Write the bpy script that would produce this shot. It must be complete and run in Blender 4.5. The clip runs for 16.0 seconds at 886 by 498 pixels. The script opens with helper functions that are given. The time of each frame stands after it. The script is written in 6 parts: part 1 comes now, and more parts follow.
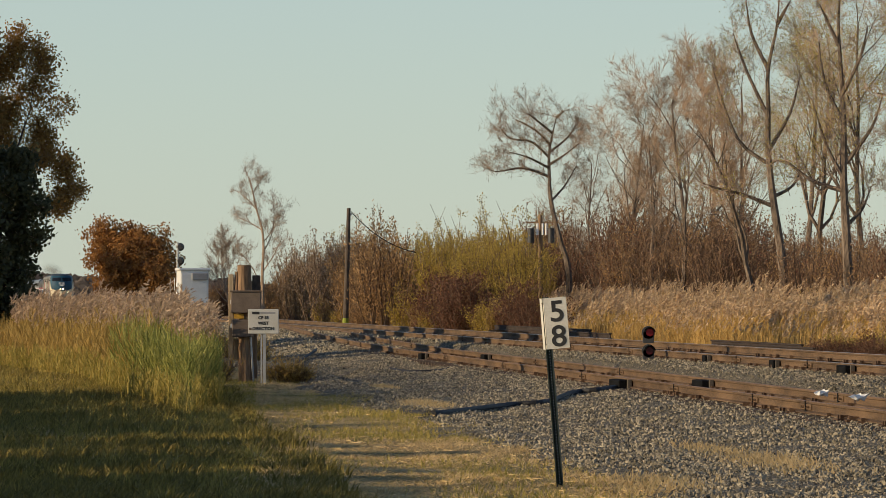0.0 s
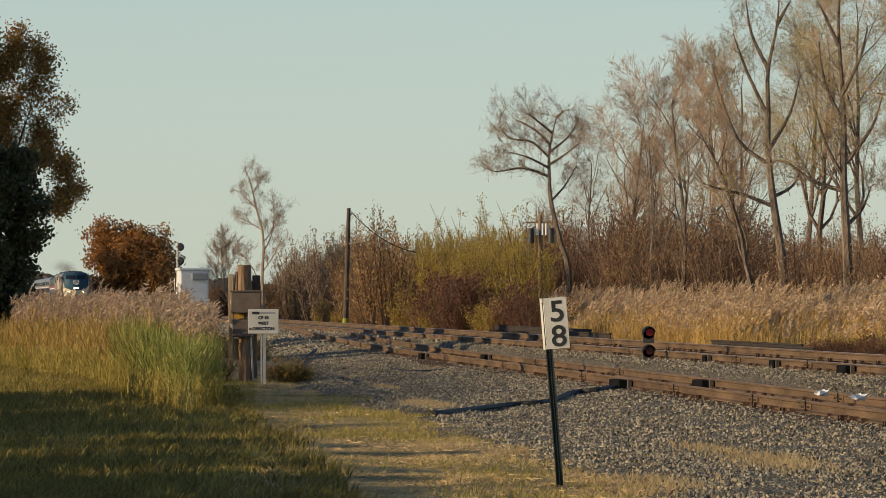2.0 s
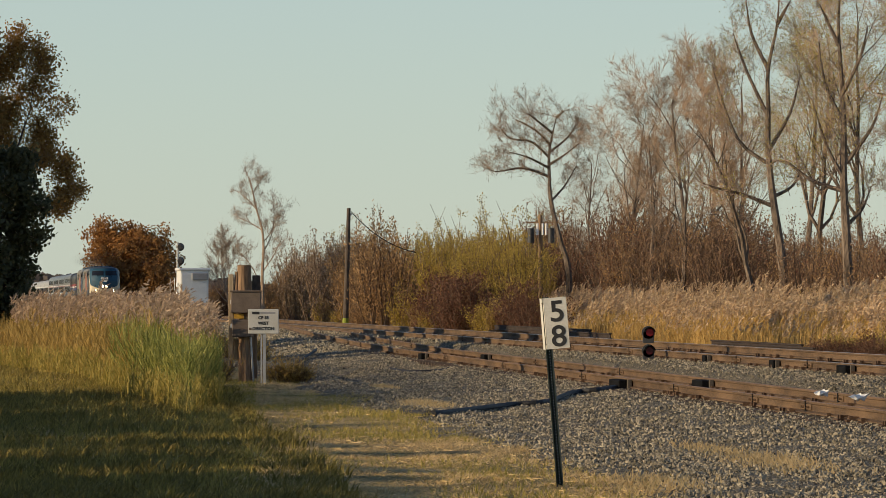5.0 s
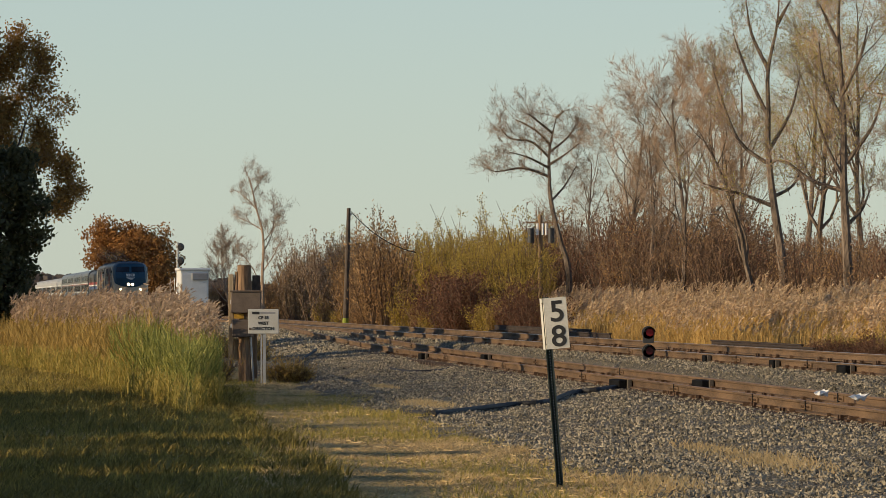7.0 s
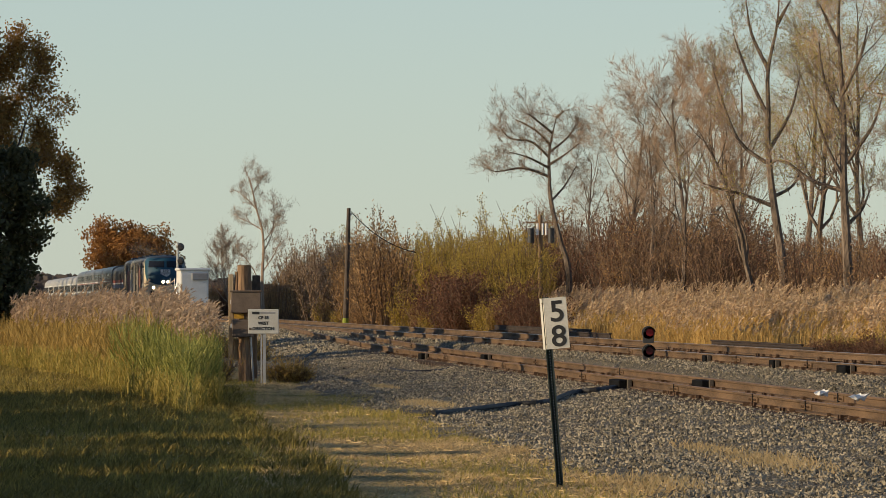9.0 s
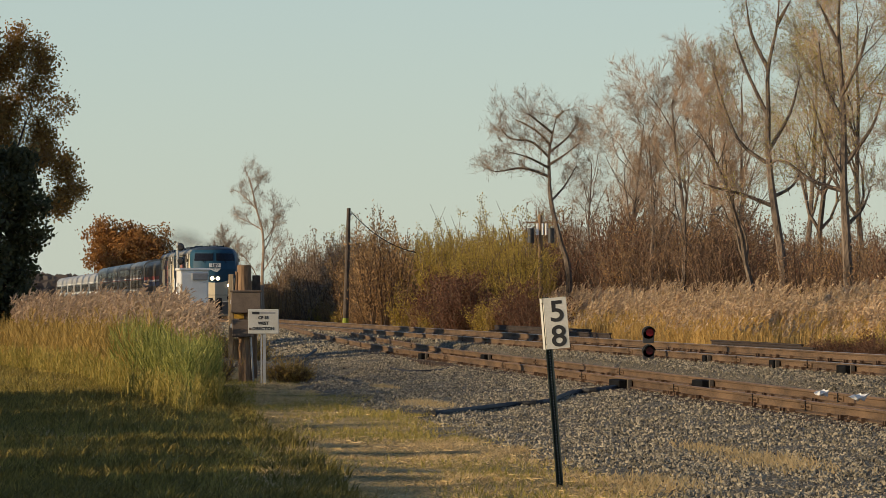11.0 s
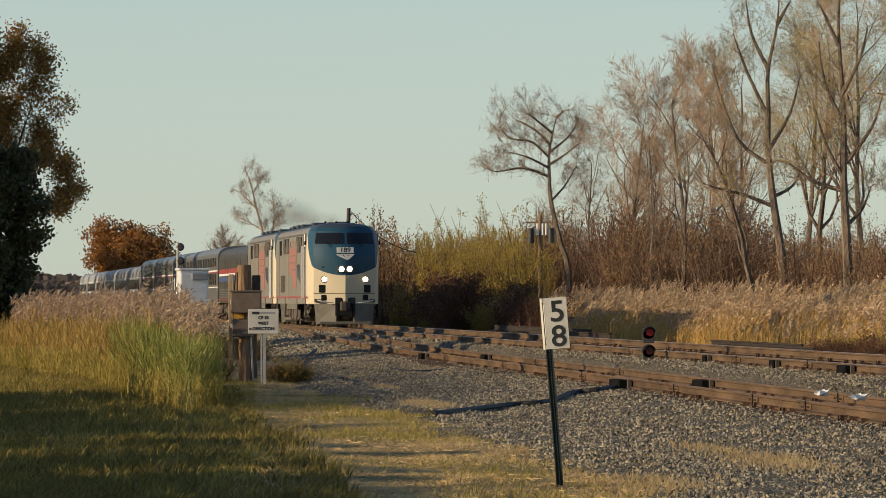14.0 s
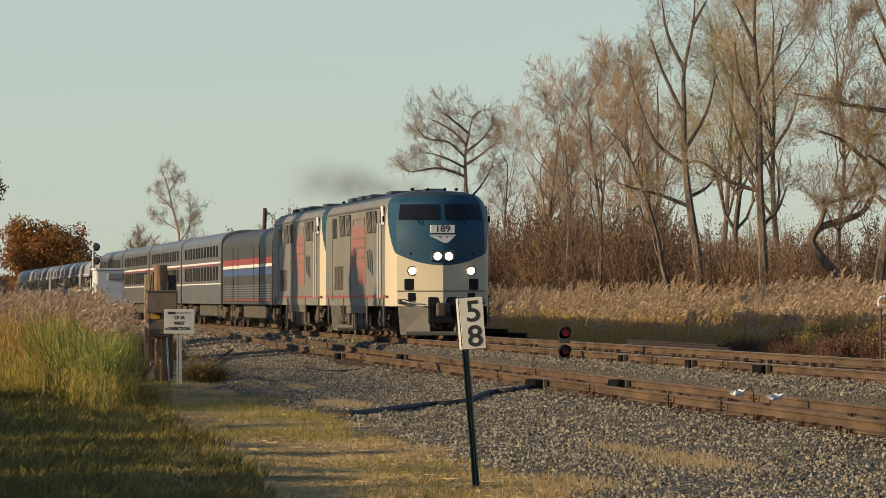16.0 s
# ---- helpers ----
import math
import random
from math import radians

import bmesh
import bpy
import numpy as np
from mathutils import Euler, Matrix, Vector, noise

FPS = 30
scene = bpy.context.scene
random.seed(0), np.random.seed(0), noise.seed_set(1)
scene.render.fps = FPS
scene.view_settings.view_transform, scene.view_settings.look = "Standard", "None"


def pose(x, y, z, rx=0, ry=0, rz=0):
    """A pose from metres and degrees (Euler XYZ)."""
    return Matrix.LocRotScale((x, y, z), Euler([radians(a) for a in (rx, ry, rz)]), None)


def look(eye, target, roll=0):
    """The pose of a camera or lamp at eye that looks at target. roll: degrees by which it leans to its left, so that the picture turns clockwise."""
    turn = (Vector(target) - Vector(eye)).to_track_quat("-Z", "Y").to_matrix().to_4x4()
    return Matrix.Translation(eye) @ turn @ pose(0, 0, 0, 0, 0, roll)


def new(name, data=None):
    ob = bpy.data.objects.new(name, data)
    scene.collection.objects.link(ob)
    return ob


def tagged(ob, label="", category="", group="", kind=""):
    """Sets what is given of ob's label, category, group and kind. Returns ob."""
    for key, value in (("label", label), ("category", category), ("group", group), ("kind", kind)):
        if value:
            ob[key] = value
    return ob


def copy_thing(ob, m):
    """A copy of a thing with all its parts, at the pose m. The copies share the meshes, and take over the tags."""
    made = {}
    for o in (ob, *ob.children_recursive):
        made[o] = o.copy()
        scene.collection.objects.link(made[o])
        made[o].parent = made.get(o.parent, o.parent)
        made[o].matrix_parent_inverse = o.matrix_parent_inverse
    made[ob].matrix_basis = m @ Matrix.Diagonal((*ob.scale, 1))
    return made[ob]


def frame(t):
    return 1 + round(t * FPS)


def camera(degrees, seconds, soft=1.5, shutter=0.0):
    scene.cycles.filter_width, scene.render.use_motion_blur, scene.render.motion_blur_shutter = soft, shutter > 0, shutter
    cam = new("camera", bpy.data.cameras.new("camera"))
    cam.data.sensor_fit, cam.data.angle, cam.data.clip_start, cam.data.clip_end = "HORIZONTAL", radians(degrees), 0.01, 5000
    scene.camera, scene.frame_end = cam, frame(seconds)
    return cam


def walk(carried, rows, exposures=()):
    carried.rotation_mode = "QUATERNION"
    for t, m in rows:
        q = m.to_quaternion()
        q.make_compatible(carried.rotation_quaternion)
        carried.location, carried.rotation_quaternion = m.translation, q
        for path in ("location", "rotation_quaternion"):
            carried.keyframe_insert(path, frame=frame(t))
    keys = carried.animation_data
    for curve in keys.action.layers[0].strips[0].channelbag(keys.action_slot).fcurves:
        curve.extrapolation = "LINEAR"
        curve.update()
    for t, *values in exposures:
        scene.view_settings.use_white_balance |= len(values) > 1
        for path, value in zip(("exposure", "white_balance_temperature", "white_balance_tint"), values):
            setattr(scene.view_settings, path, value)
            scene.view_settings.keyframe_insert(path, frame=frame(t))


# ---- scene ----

# World: the camera looks along +Y; z = 0 is the near railhead of the main track.
# Main track near rail: X = 16.66 - 0.0991 Y.  Siding near rail: X = 11.40 - 0.084 Y.
EYE = (0.0, 0.0, 1.17)
LENS = 9.742
TILT = 0.548
cam = camera(LENS, 16.0, soft=0.6)
PAN = ((0.0, 0.0), (14.0, 0.0), (14.3, 0.0), (14.6, 0.02), (14.8, 0.085), (15.0, 0.197), (15.25, 0.40), (15.5, 0.617), (15.75, 0.79), (16.0, 0.924))
walk(cam, [(t, pose(*EYE, 90 + TILT, 0, -a)) for t, a in PAN], exposures=[(0.0, 0.07), (16.0, 0.07)])

# ---- light ----
SUN_EL, SUN_AZ = 14.0, 253.0          # azimuth clockwise from +Y: low sun behind the camera, to its left
world = bpy.data.worlds.new("sky")
scene.world = world
world.use_nodes = True
wn = world.node_tree.nodes
sky = wn.new("ShaderNodeTexSky")
sky.sky_type = "NISHITA"
sky.sun_disc = False
sky.sun_elevation = radians(SUN_EL)
sky.sun_rotation = radians(SUN_AZ)
sky.dust_density = 0.15
sky.air_density = 1.0
sky.ozone_density = 2.0
tint = wn.new("ShaderNodeMix")
tint.data_type = "RGBA"
tint.blend_type = "MULTIPLY"
tint.inputs["Factor"].default_value = 1.0
tint.inputs["B"].default_value = (0.90, 0.96, 1.16, 1)
world.node_tree.links.new(sky.outputs[0], tint.inputs["A"])
haze = wn.new("ShaderNodeMix")            # pale autumn haze, thickest towards the horizon all round
haze.data_type = "RGBA"
haze.inputs["B"].default_value = (4.6, 5.42, 4.92, 1)
direction = wn.new("ShaderNodeTexCoord")
upward = wn.new("ShaderNodeSeparateXYZ")
thin = wn.new("ShaderNodeMapRange")
thin.inputs["From Min"].default_value = 0.0
thin.inputs["From Max"].default_value = 0.5
thin.inputs["To Min"].default_value = 0.62
thin.inputs["To Max"].default_value = 0.0
world.node_tree.links.new(direction.outputs["Generated"], upward.inputs[0])
world.node_tree.links.new(upward.outputs["Z"], thin.inputs["Value"])
world.node_tree.links.new(thin.outputs[0], haze.inputs["Factor"])
world.node_tree.links.new(tint.outputs["Result"], haze.inputs["A"])
world.node_tree.links.new(haze.outputs["Result"], wn["Background"].inputs[0])
wn["Background"].inputs[1].default_value = 0.111
sun = new("sun", bpy.data.lights.new("sun", "SUN"))
sun.data.energy = 5.0
sun.data.angle = radians(0.6)
sun.data.color = (1.0, 0.78, 0.50)
sun_from = Vector((math.sin(radians(SUN_AZ)) * math.cos(radians(SUN_EL)), math.cos(radians(SUN_AZ)) * math.cos(radians(SUN_EL)), math.sin(radians(SUN_EL))))
sun.matrix_world = look(sun_from * 100, (0, 0, 0))


# ---- materials ----
def mat(name, c1, c2=None, rough=0.8, scale=8.0, metal=0.0, bump=0.0, fine=60.0, rand=0.0, spec=0.3, glow=None, stretch=None):
    """A two-scale noise material between two colours, with bump; rand varies it from piece to piece."""
    m = bpy.data.materials.new(name)
    m.use_nodes = True
    nt = m.node_tree
    b = nt.nodes["Principled BSDF"]
    b.inputs["Roughness"].default_value = rough
    b.inputs["Metallic"].default_value = metal
    b.inputs["Specular IOR Level"].default_value = spec
    if c2 is None:
        c2 = tuple(v * 0.75 for v in c1)
    tc = nt.nodes.new("ShaderNodeTexCoord")
    mp = nt.nodes.new("ShaderNodeMapping")
    nt.links.new(tc.outputs["Object"], mp.inputs[0])
    if stretch:
        mp.inputs["Scale"].default_value = stretch
    n1 = nt.nodes.new("ShaderNodeTexNoise")
    n1.inputs["Scale"].default_value = scale
    n1.inputs["Detail"].default_value = 5
    n2 = nt.nodes.new("ShaderNodeTexNoise")
    n2.inputs["Scale"].default_value = fine
    n2.inputs["Detail"].default_value = 3
    for n in (n1, n2):
        nt.links.new(mp.outputs[0], n.inputs["Vector"])
    add = nt.nodes.new("ShaderNodeMath")
    add.operation = "ADD"
    nt.links.new(n1.outputs[0], add.inputs[0])
    nt.links.new(n2.outputs[0], add.inputs[1])
    last = add.outputs[0]
    lo, hi = 0.75, 1.25
    if rand:
        geo = nt.nodes.new("ShaderNodeNewGeometry")
        oi = nt.nodes.new("ShaderNodeObjectInfo")
        mx = nt.nodes.new("ShaderNodeMath")
        mx.operation = "ADD"
        nt.links.new(geo.outputs["Random Per Island"], mx.inputs[0])
        nt.links.new(oi.outputs["Random"], mx.inputs[1])
        fr = nt.nodes.new("ShaderNodeMath")
        fr.operation = "FRACT"
        nt.links.new(mx.outputs[0], fr.inputs[0])
        ma = nt.nodes.new("ShaderNodeMath")
        ma.operation = "MULTIPLY_ADD"
        ma.inputs[1].default_value = rand
        nt.links.new(fr.outputs[0], ma.inputs[0])
        nt.links.new(last, ma.inputs[2])
        last = ma.outputs[0]
        hi += rand
    mr = nt.nodes.new("ShaderNodeMapRange")
    mr.inputs["From Min"].default_value = lo
    mr.inputs["From Max"].default_value = hi
    nt.links.new(last, mr.inputs["Value"])
    mix = nt.nodes.new("ShaderNodeMix")
    mix.data_type = "RGBA"
    mix.inputs["A"].default_value = (*c1, 1)
    mix.inputs["B"].default_value = (*c2, 1)
    nt.links.new(mr.outputs[0], mix.inputs["Factor"])
    nt.links.new(mix.outputs["Result"], b.inputs["Base Color"])
    if bump:
        bp = nt.nodes.new("ShaderNodeBump")
        bp.inputs["Strength"].default_value = bump
        bp.inputs["Distance"].default_value = 0.02
        nt.links.new(n2.outputs[0], bp.inputs["Height"])
        nt.links.new(bp.outputs[0], b.inputs["Normal"])
    if glow:
        b.inputs["Emission Color"].default_value = (*glow[0], 1)
        b.inputs["Emission Strength"].default_value = glow[1]
    return m


def leafy(name, c1, c2, through_light=0.35, rough=0.6, rand=1.0):
    """Foliage that varies from leaf to leaf and lets some light through."""
    m = mat(name, c1, c2, rough=rough, scale=0.6, fine=20.0, rand=rand, spec=0.2)
    nt = m.node_tree
    b = nt.nodes["Principled BSDF"]
    tr = nt.nodes.new("ShaderNodeBsdfTranslucent")
    mx = nt.nodes.new("ShaderNodeMixShader")
    mx.inputs[0].default_value = through_light
    col = b.inputs["Base Color"].links[0].from_socket
    nt.links.new(col, tr.inputs[0])
    nt.links.new(b.outputs[0], mx.inputs[1])
    nt.links.new(tr.outputs[0], mx.inputs[2])
    nt.links.new(mx.outputs[0], nt.nodes["Material Output"].inputs[0])
    return m


M_GRASSGROUND = mat("turf", (0.12, 0.11, 0.03), (0.62, 0.42, 0.17), 0.95, 0.45, bump=1.0, fine=16)
M_GRASSGROUND.node_tree.nodes["Bump"].inputs["Distance"].default_value = 0.16
M_BALLAST = mat("ballast", (0.028, 0.024, 0.017), (0.10, 0.085, 0.06), 0.9, 3.0, bump=1.0, fine=28)


def pebbles(m, scale, dark, light):
    """Adds single stones to a ballast material: cells of uneven grey with recessed joints."""
    nt = m.node_tree
    b = nt.nodes["Principled BSDF"]
    tc = nt.nodes.new("ShaderNodeTexCoord")
    vo = nt.nodes.new("ShaderNodeTexVoronoi")
    vo.inputs["Scale"].default_value = scale
    nt.links.new(tc.outputs["Object"], vo.inputs["Vector"])
    bw = nt.nodes.new("ShaderNodeRGBToBW")
    nt.links.new(vo.outputs["Color"], bw.inputs[0])
    mix = nt.nodes.new("ShaderNodeMix")
    mix.data_type = "RGBA"
    mix.inputs["A"].default_value = (*dark, 1)
    mix.inputs["B"].default_value = (*light, 1)
    nt.links.new(bw.outputs[0], mix.inputs["Factor"])
    old = b.inputs["Base Color"].links[0].from_socket
    mul = nt.nodes.new("ShaderNodeMix")
    mul.data_type = "RGBA"
    mul.inputs["Factor"].default_value = 0.8
    nt.links.new(old, mul.inputs["A"])
    nt.links.new(mix.outputs["Result"], mul.inputs["B"])
    nt.links.new(mul.outputs["Result"], b.inputs["Base Color"])
    bp = nt.nodes.new("ShaderNodeBump")
    bp.invert = True
    bp.inputs["Strength"].default_value = 1.0
    bp.inputs["Distance"].default_value = 0.05
    nt.links.new(vo.outputs["Distance"], bp.inputs["Height"])
    nt.links.new(bp.outputs[0], b.inputs["Normal"])


pebbles(M_BALLAST, 25.0, (0.006, 0.005, 0.0035), (0.30, 0.255, 0.17))
M_STONE = mat("ballast_stone", (0.028, 0.025, 0.017), (0.43, 0.365, 0.25), 0.85, 2.0, fine=50, rand=1.4)
M_RUST = mat("rusty_rail", (0.040, 0.025, 0.0135), (0.155, 0.096, 0.052), 0.85, 1.2, metal=0.0, bump=0.4, fine=30, stretch=(1, 0.5, 2.5))
M_RAILHEAD = mat("worn_railhead", (0.26, 0.20, 0.15), (0.42, 0.36, 0.30), 0.38, 3.0, metal=0.6, fine=60)
M_DULLHEAD = mat("dull_railhead", (0.15, 0.085, 0.05), (0.26, 0.17, 0.11), 0.7, 3.0, metal=0.1, fine=60)
M_TIE = mat("creosoted_tie", (0.045, 0.032, 0.024), (0.12, 0.085, 0.06), 0.9, 3.0, bump=0.5, rand=0.5)
M_PLATE = mat("rusty_plate", (0.045, 0.026, 0.015), (0.13, 0.075, 0.042), 0.85, 6.0, rand=0.6)
M_BLACK = mat("black_casting", (0.004, 0.004, 0.004), (0.011, 0.011, 0.011), 0.85, 4.0, spec=0.05)
M_HOSE = mat("black_conduit", (0.012, 0.012, 0.013), (0.028, 0.027, 0.026), 0.7, 10.0)
M_BARK = mat("grey_brown_bark", (0.05, 0.038, 0.028), (0.235, 0.178, 0.13), 0.9, 2.0, bump=0.8, fine=14, stretch=(1, 1, 0.25))
M_TWIG = mat("twig_bark", (0.22, 0.15, 0.10), (0.45, 0.325, 0.225), 0.9, 2.0)
M_STEM = mat("brush_stems", (0.075, 0.048, 0.03), (0.20, 0.13, 0.08), 0.9, 2.0)
M_DARKBARK = mat("dark_bark", (0.05, 0.038, 0.03), (0.11, 0.085, 0.065), 0.9, 2.0, bump=0.6, fine=14)
M_L_OLIVE = leafy("olive_yellow_leaves", (0.24, 0.195, 0.035), (0.48, 0.38, 0.09))
M_L_RUSSET = leafy("russet_leaves", (0.20, 0.088, 0.03), (0.44, 0.225, 0.065))
M_L_BROWN = leafy("brown_twig_leaves", (0.24, 0.165, 0.10), (0.47, 0.345, 0.23))
M_L_MAROON = leafy("dark_maroon_leaves", (0.075, 0.034, 0.02), (0.21, 0.10, 0.055))
M_L_DIM = leafy("brown_brush_twigs", (0.15, 0.09, 0.05), (0.33, 0.21, 0.125))
M_L_BRUSH = leafy("russet_tan_twigs", (0.23, 0.13, 0.055), (0.46, 0.29, 0.13))
M_L_BRONZE = leafy("bronze_leaves", (0.20, 0.105, 0.03), (0.40, 0.235, 0.06))
M_L_TAUPE = leafy("taupe_twigs", (0.20, 0.15, 0.12), (0.34, 0.26, 0.21))
M_L_PALE = leafy("pale_tan_leaves", (0.32, 0.25, 0.18), (0.50, 0.41, 0.31))
M_L_RED = leafy("red_leaves", (0.20, 0.05, 0.03), (0.34, 0.11, 0.06))
M_L_GOLD = leafy("golden_leaves", (0.25, 0.17, 0.03), (0.50, 0.36, 0.07))
M_L_WILLOW = leafy("willow_leaves", (0.19, 0.142, 0.025), (0.56, 0.40, 0.09))
M_L_DARK = leafy("conifer_needles", (0.035, 0.038, 0.016), (0.115, 0.105, 0.04), 0.2)
M_REED = leafy("dry_reed_stems", (0.25, 0.165, 0.04), (0.50, 0.335, 0.10), 0.3)
M_REEDGOLD = leafy("pale_golden_stems", (0.40, 0.255, 0.08), (0.72, 0.485, 0.175), 0.4)
M_PLUME = leafy("reed_plumes", (0.36, 0.25, 0.14), (0.82, 0.62, 0.40), 0.45)
M_PLUMEDARK = leafy("pinkish_plumes", (0.29, 0.195, 0.12), (0.68, 0.50, 0.335), 0.4)
M_REEDGREEN = leafy("green_reeds", (0.09, 0.12, 0.022), (0.46, 0.42, 0.11), 0.4, rand=1.4)
M_BLADE = leafy("grass_blades", (0.19, 0.18, 0.035), (0.56, 0.41, 0.11), 0.4)
M_STRAW = leafy("straw", (0.50, 0.34, 0.14), (0.84, 0.62, 0.32), 0.35)
# darker than the lawn's blades: the shade on the left is in this colour
M_SHADEGRASS = leafy("rough_grass", (0.075, 0.065, 0.014), (0.34, 0.26, 0.07), 0.4)
M_WHITE = mat("white_paint", (0.72, 0.72, 0.70), (0.60, 0.59, 0.56), 0.6, 5.0)
M_SIGNFACE = mat("weathered_sign_face", (0.56, 0.54, 0.475), (0.44, 0.42, 0.365), 0.55, 4.0)
M_BLACKPAINT = mat("black_paint", (0.015, 0.015, 0.015), (0.03, 0.03, 0.03), 0.6, 5.0)
M_ALU = mat("aluminium_case", (0.62, 0.62, 0.60), (0.74, 0.74, 0.72), 0.5, 3.0, metal=0.3)
M_STEELPOST = mat("galvanised_post", (0.35, 0.35, 0.34), (0.5, 0.5, 0.48), 0.5, 8.0, metal=0.6)
M_GREENPOST = mat("dark_green_post", (0.012, 0.02, 0.016), (0.03, 0.042, 0.035), 0.6, 8.0)
M_WOOD = mat("weathered_wood", (0.13, 0.08, 0.045), (0.33, 0.21, 0.12), 0.9, 3.0, bump=0.8, fine=20, stretch=(1, 1, 0.12))
M_BOXBROWN = mat("brown_steel_box", (0.10, 0.075, 0.055), (0.16, 0.12, 0.09), 0.6, 4.0)
M_FARWOOD = leafy("far_woods", (0.12, 0.10, 0.09), (0.20, 0.16, 0.13))


# ---- mesh tools ----
def mesh_object(name, verts, faces, material, parent=None, label="", smooth=False, mats=None, idx=None):
    me = bpy.data.meshes.new(name)
    me.from_pydata([tuple(v) for v in verts], [], [tuple(f) for f in faces])
    for m in (mats or [material]):
        me.materials.append(m)
    if idx is not None:
        me.polygons.foreach_set("material_index", np.asarray(idx, dtype=np.int32))
    if smooth:
        me.polygons.foreach_set("use_smooth", np.ones(len(me.polygons), dtype=bool))
    me.update()
    ob = new(name, me)
    if parent:
        ob.parent = parent
    if label:
        ob["label"] = label
    return ob


def part(name, bm, material, parent=None, label="", smooth=False):
    me = bpy.data.meshes.new(name)
    bm.normal_update()
    bm.to_mesh(me)
    bm.free()
    me.materials.append(material)
    if smooth:
        for p in me.polygons:
            p.use_smooth = True
    ob = new(name, me)
    if parent:
        ob.parent = parent
    if label:
        ob["label"] = label
    return ob


def box_bm(bm, x0, x1, y0, y1, z0, z1, bevel=0.0):
    r = bmesh.ops.create_cube(bm, size=1.0)
    for v in r["verts"]:
        v.co = Vector(((x0 + x1) / 2 + v.co.x * (x1 - x0), (y0 + y1) / 2 + v.co.y * (y1 - y0), (z0 + z1) / 2 + v.co.z * (z1 - z0)))
    if bevel:
        es = {e for v in r["verts"] for e in v.link_edges}
        bmesh.ops.bevel(bm, geom=list(es), offset=bevel, segments=2, affect="EDGES", profile=0.5)
    return bm


def box(x0, x1, y0, y1, z0, z1, bevel=0.0):
    return box_bm(bmesh.new(), x0, x1, y0, y1, z0, z1, bevel)


def cyl_bm(bm, p, q, r, r2=None, n=12):
    p, q = Vector(p), Vector(q)
    d = q - p
    rot = d.to_track_quat("Z", "Y").to_matrix().to_4x4()
    bmesh.ops.create_cone(bm, cap_ends=True, segments=n, radius1=r, radius2=r if r2 is None else r2, depth=d.length,
                          matrix=Matrix.Translation((p + q) / 2) @ rot)
    return bm


def cyl(p, q, r, r2=None, n=12):
    return cyl_bm(bmesh.new(), p, q, r, r2, n)


def empty(name, m, label, category, group="", kind=""):
    e = new(name)
    e.empty_display_size = 0.2
    e.matrix_world = m
    return tagged(e, label, category, group, kind)


def sweep(name, pts, profile, material, parent=None, mats=None, idx_of=None, label=""):
    """A profile (x across, z up) swept along a path of points, upright."""
    pts = [Vector(p) for p in pts]
    n, k = len(pts), len(profile)
    vs, fs, idx = [], [], []
    for i, p in enumerate(pts):
        d = (pts[min(i + 1, n - 1)] - pts[max(i - 1, 0)]).normalized()
        side = Vector((d.y, -d.x, 0)).normalized()
        for a, z in profile:
            vs.append(p + side * a + Vector((0, 0, z)))
    for i in range(n - 1):
        for j in range(k):
            j2 = (j + 1) % k
            fs.append((i * k + j, i * k + j2, (i + 1) * k + j2, (i + 1) * k + j))
            idx.append(idx_of(j) if idx_of else 0)
    fs.append(tuple(range(k - 1, -1, -1)))
    fs.append(tuple(range((n - 1) * k, n * k)))
    idx += [0, 0]
    return mesh_object(name, vs, fs, material, parent, label, mats=mats, idx=idx)


# ---- plan of the tracks ----
def main_x(y):
    """The main track's near rail."""
    return 16.66 - 0.0991 * y


def siding(y):
    """The siding's near rail: X and railhead z, joining the main track beyond 200 m."""
    x = 11.40 - 0.084 * y
    if y > 165:
        t = min(1.0, (y - 165) / 80.0)
        x += 2.4 * t * t * (1 - 0.45 * t)
        x = min(x, main_x(y))
    z = -0.28 + 0.28 * min(1, max(0, (y - 150) / 85.0))
    return x, z


def ground_z(x, y):
    """The bare ground: lawn, slope beside the ballast, low ground beyond the tracks."""
    w = x - main_x(y)
    z = -0.66
    if w < -8:
        z += 0.06 * noise.noise((x * 0.3, y * 0.12, 6)) + 0.05 * noise.noise((x * 0.9, y * 0.3, 8))
    bed = x - siding(y)[0]
    if w < 0 and bed > -4.6:            # dug out below the ballast
        z -= 0.6 * min(1, (bed + 4.6) / 1.2)
    if w > 3:
        z = -0.66 - 0.25 * min(1, (w - 3) / 3) + 1.3 * min(1, max(0, (w - 14.5) / 19.0))
    return z


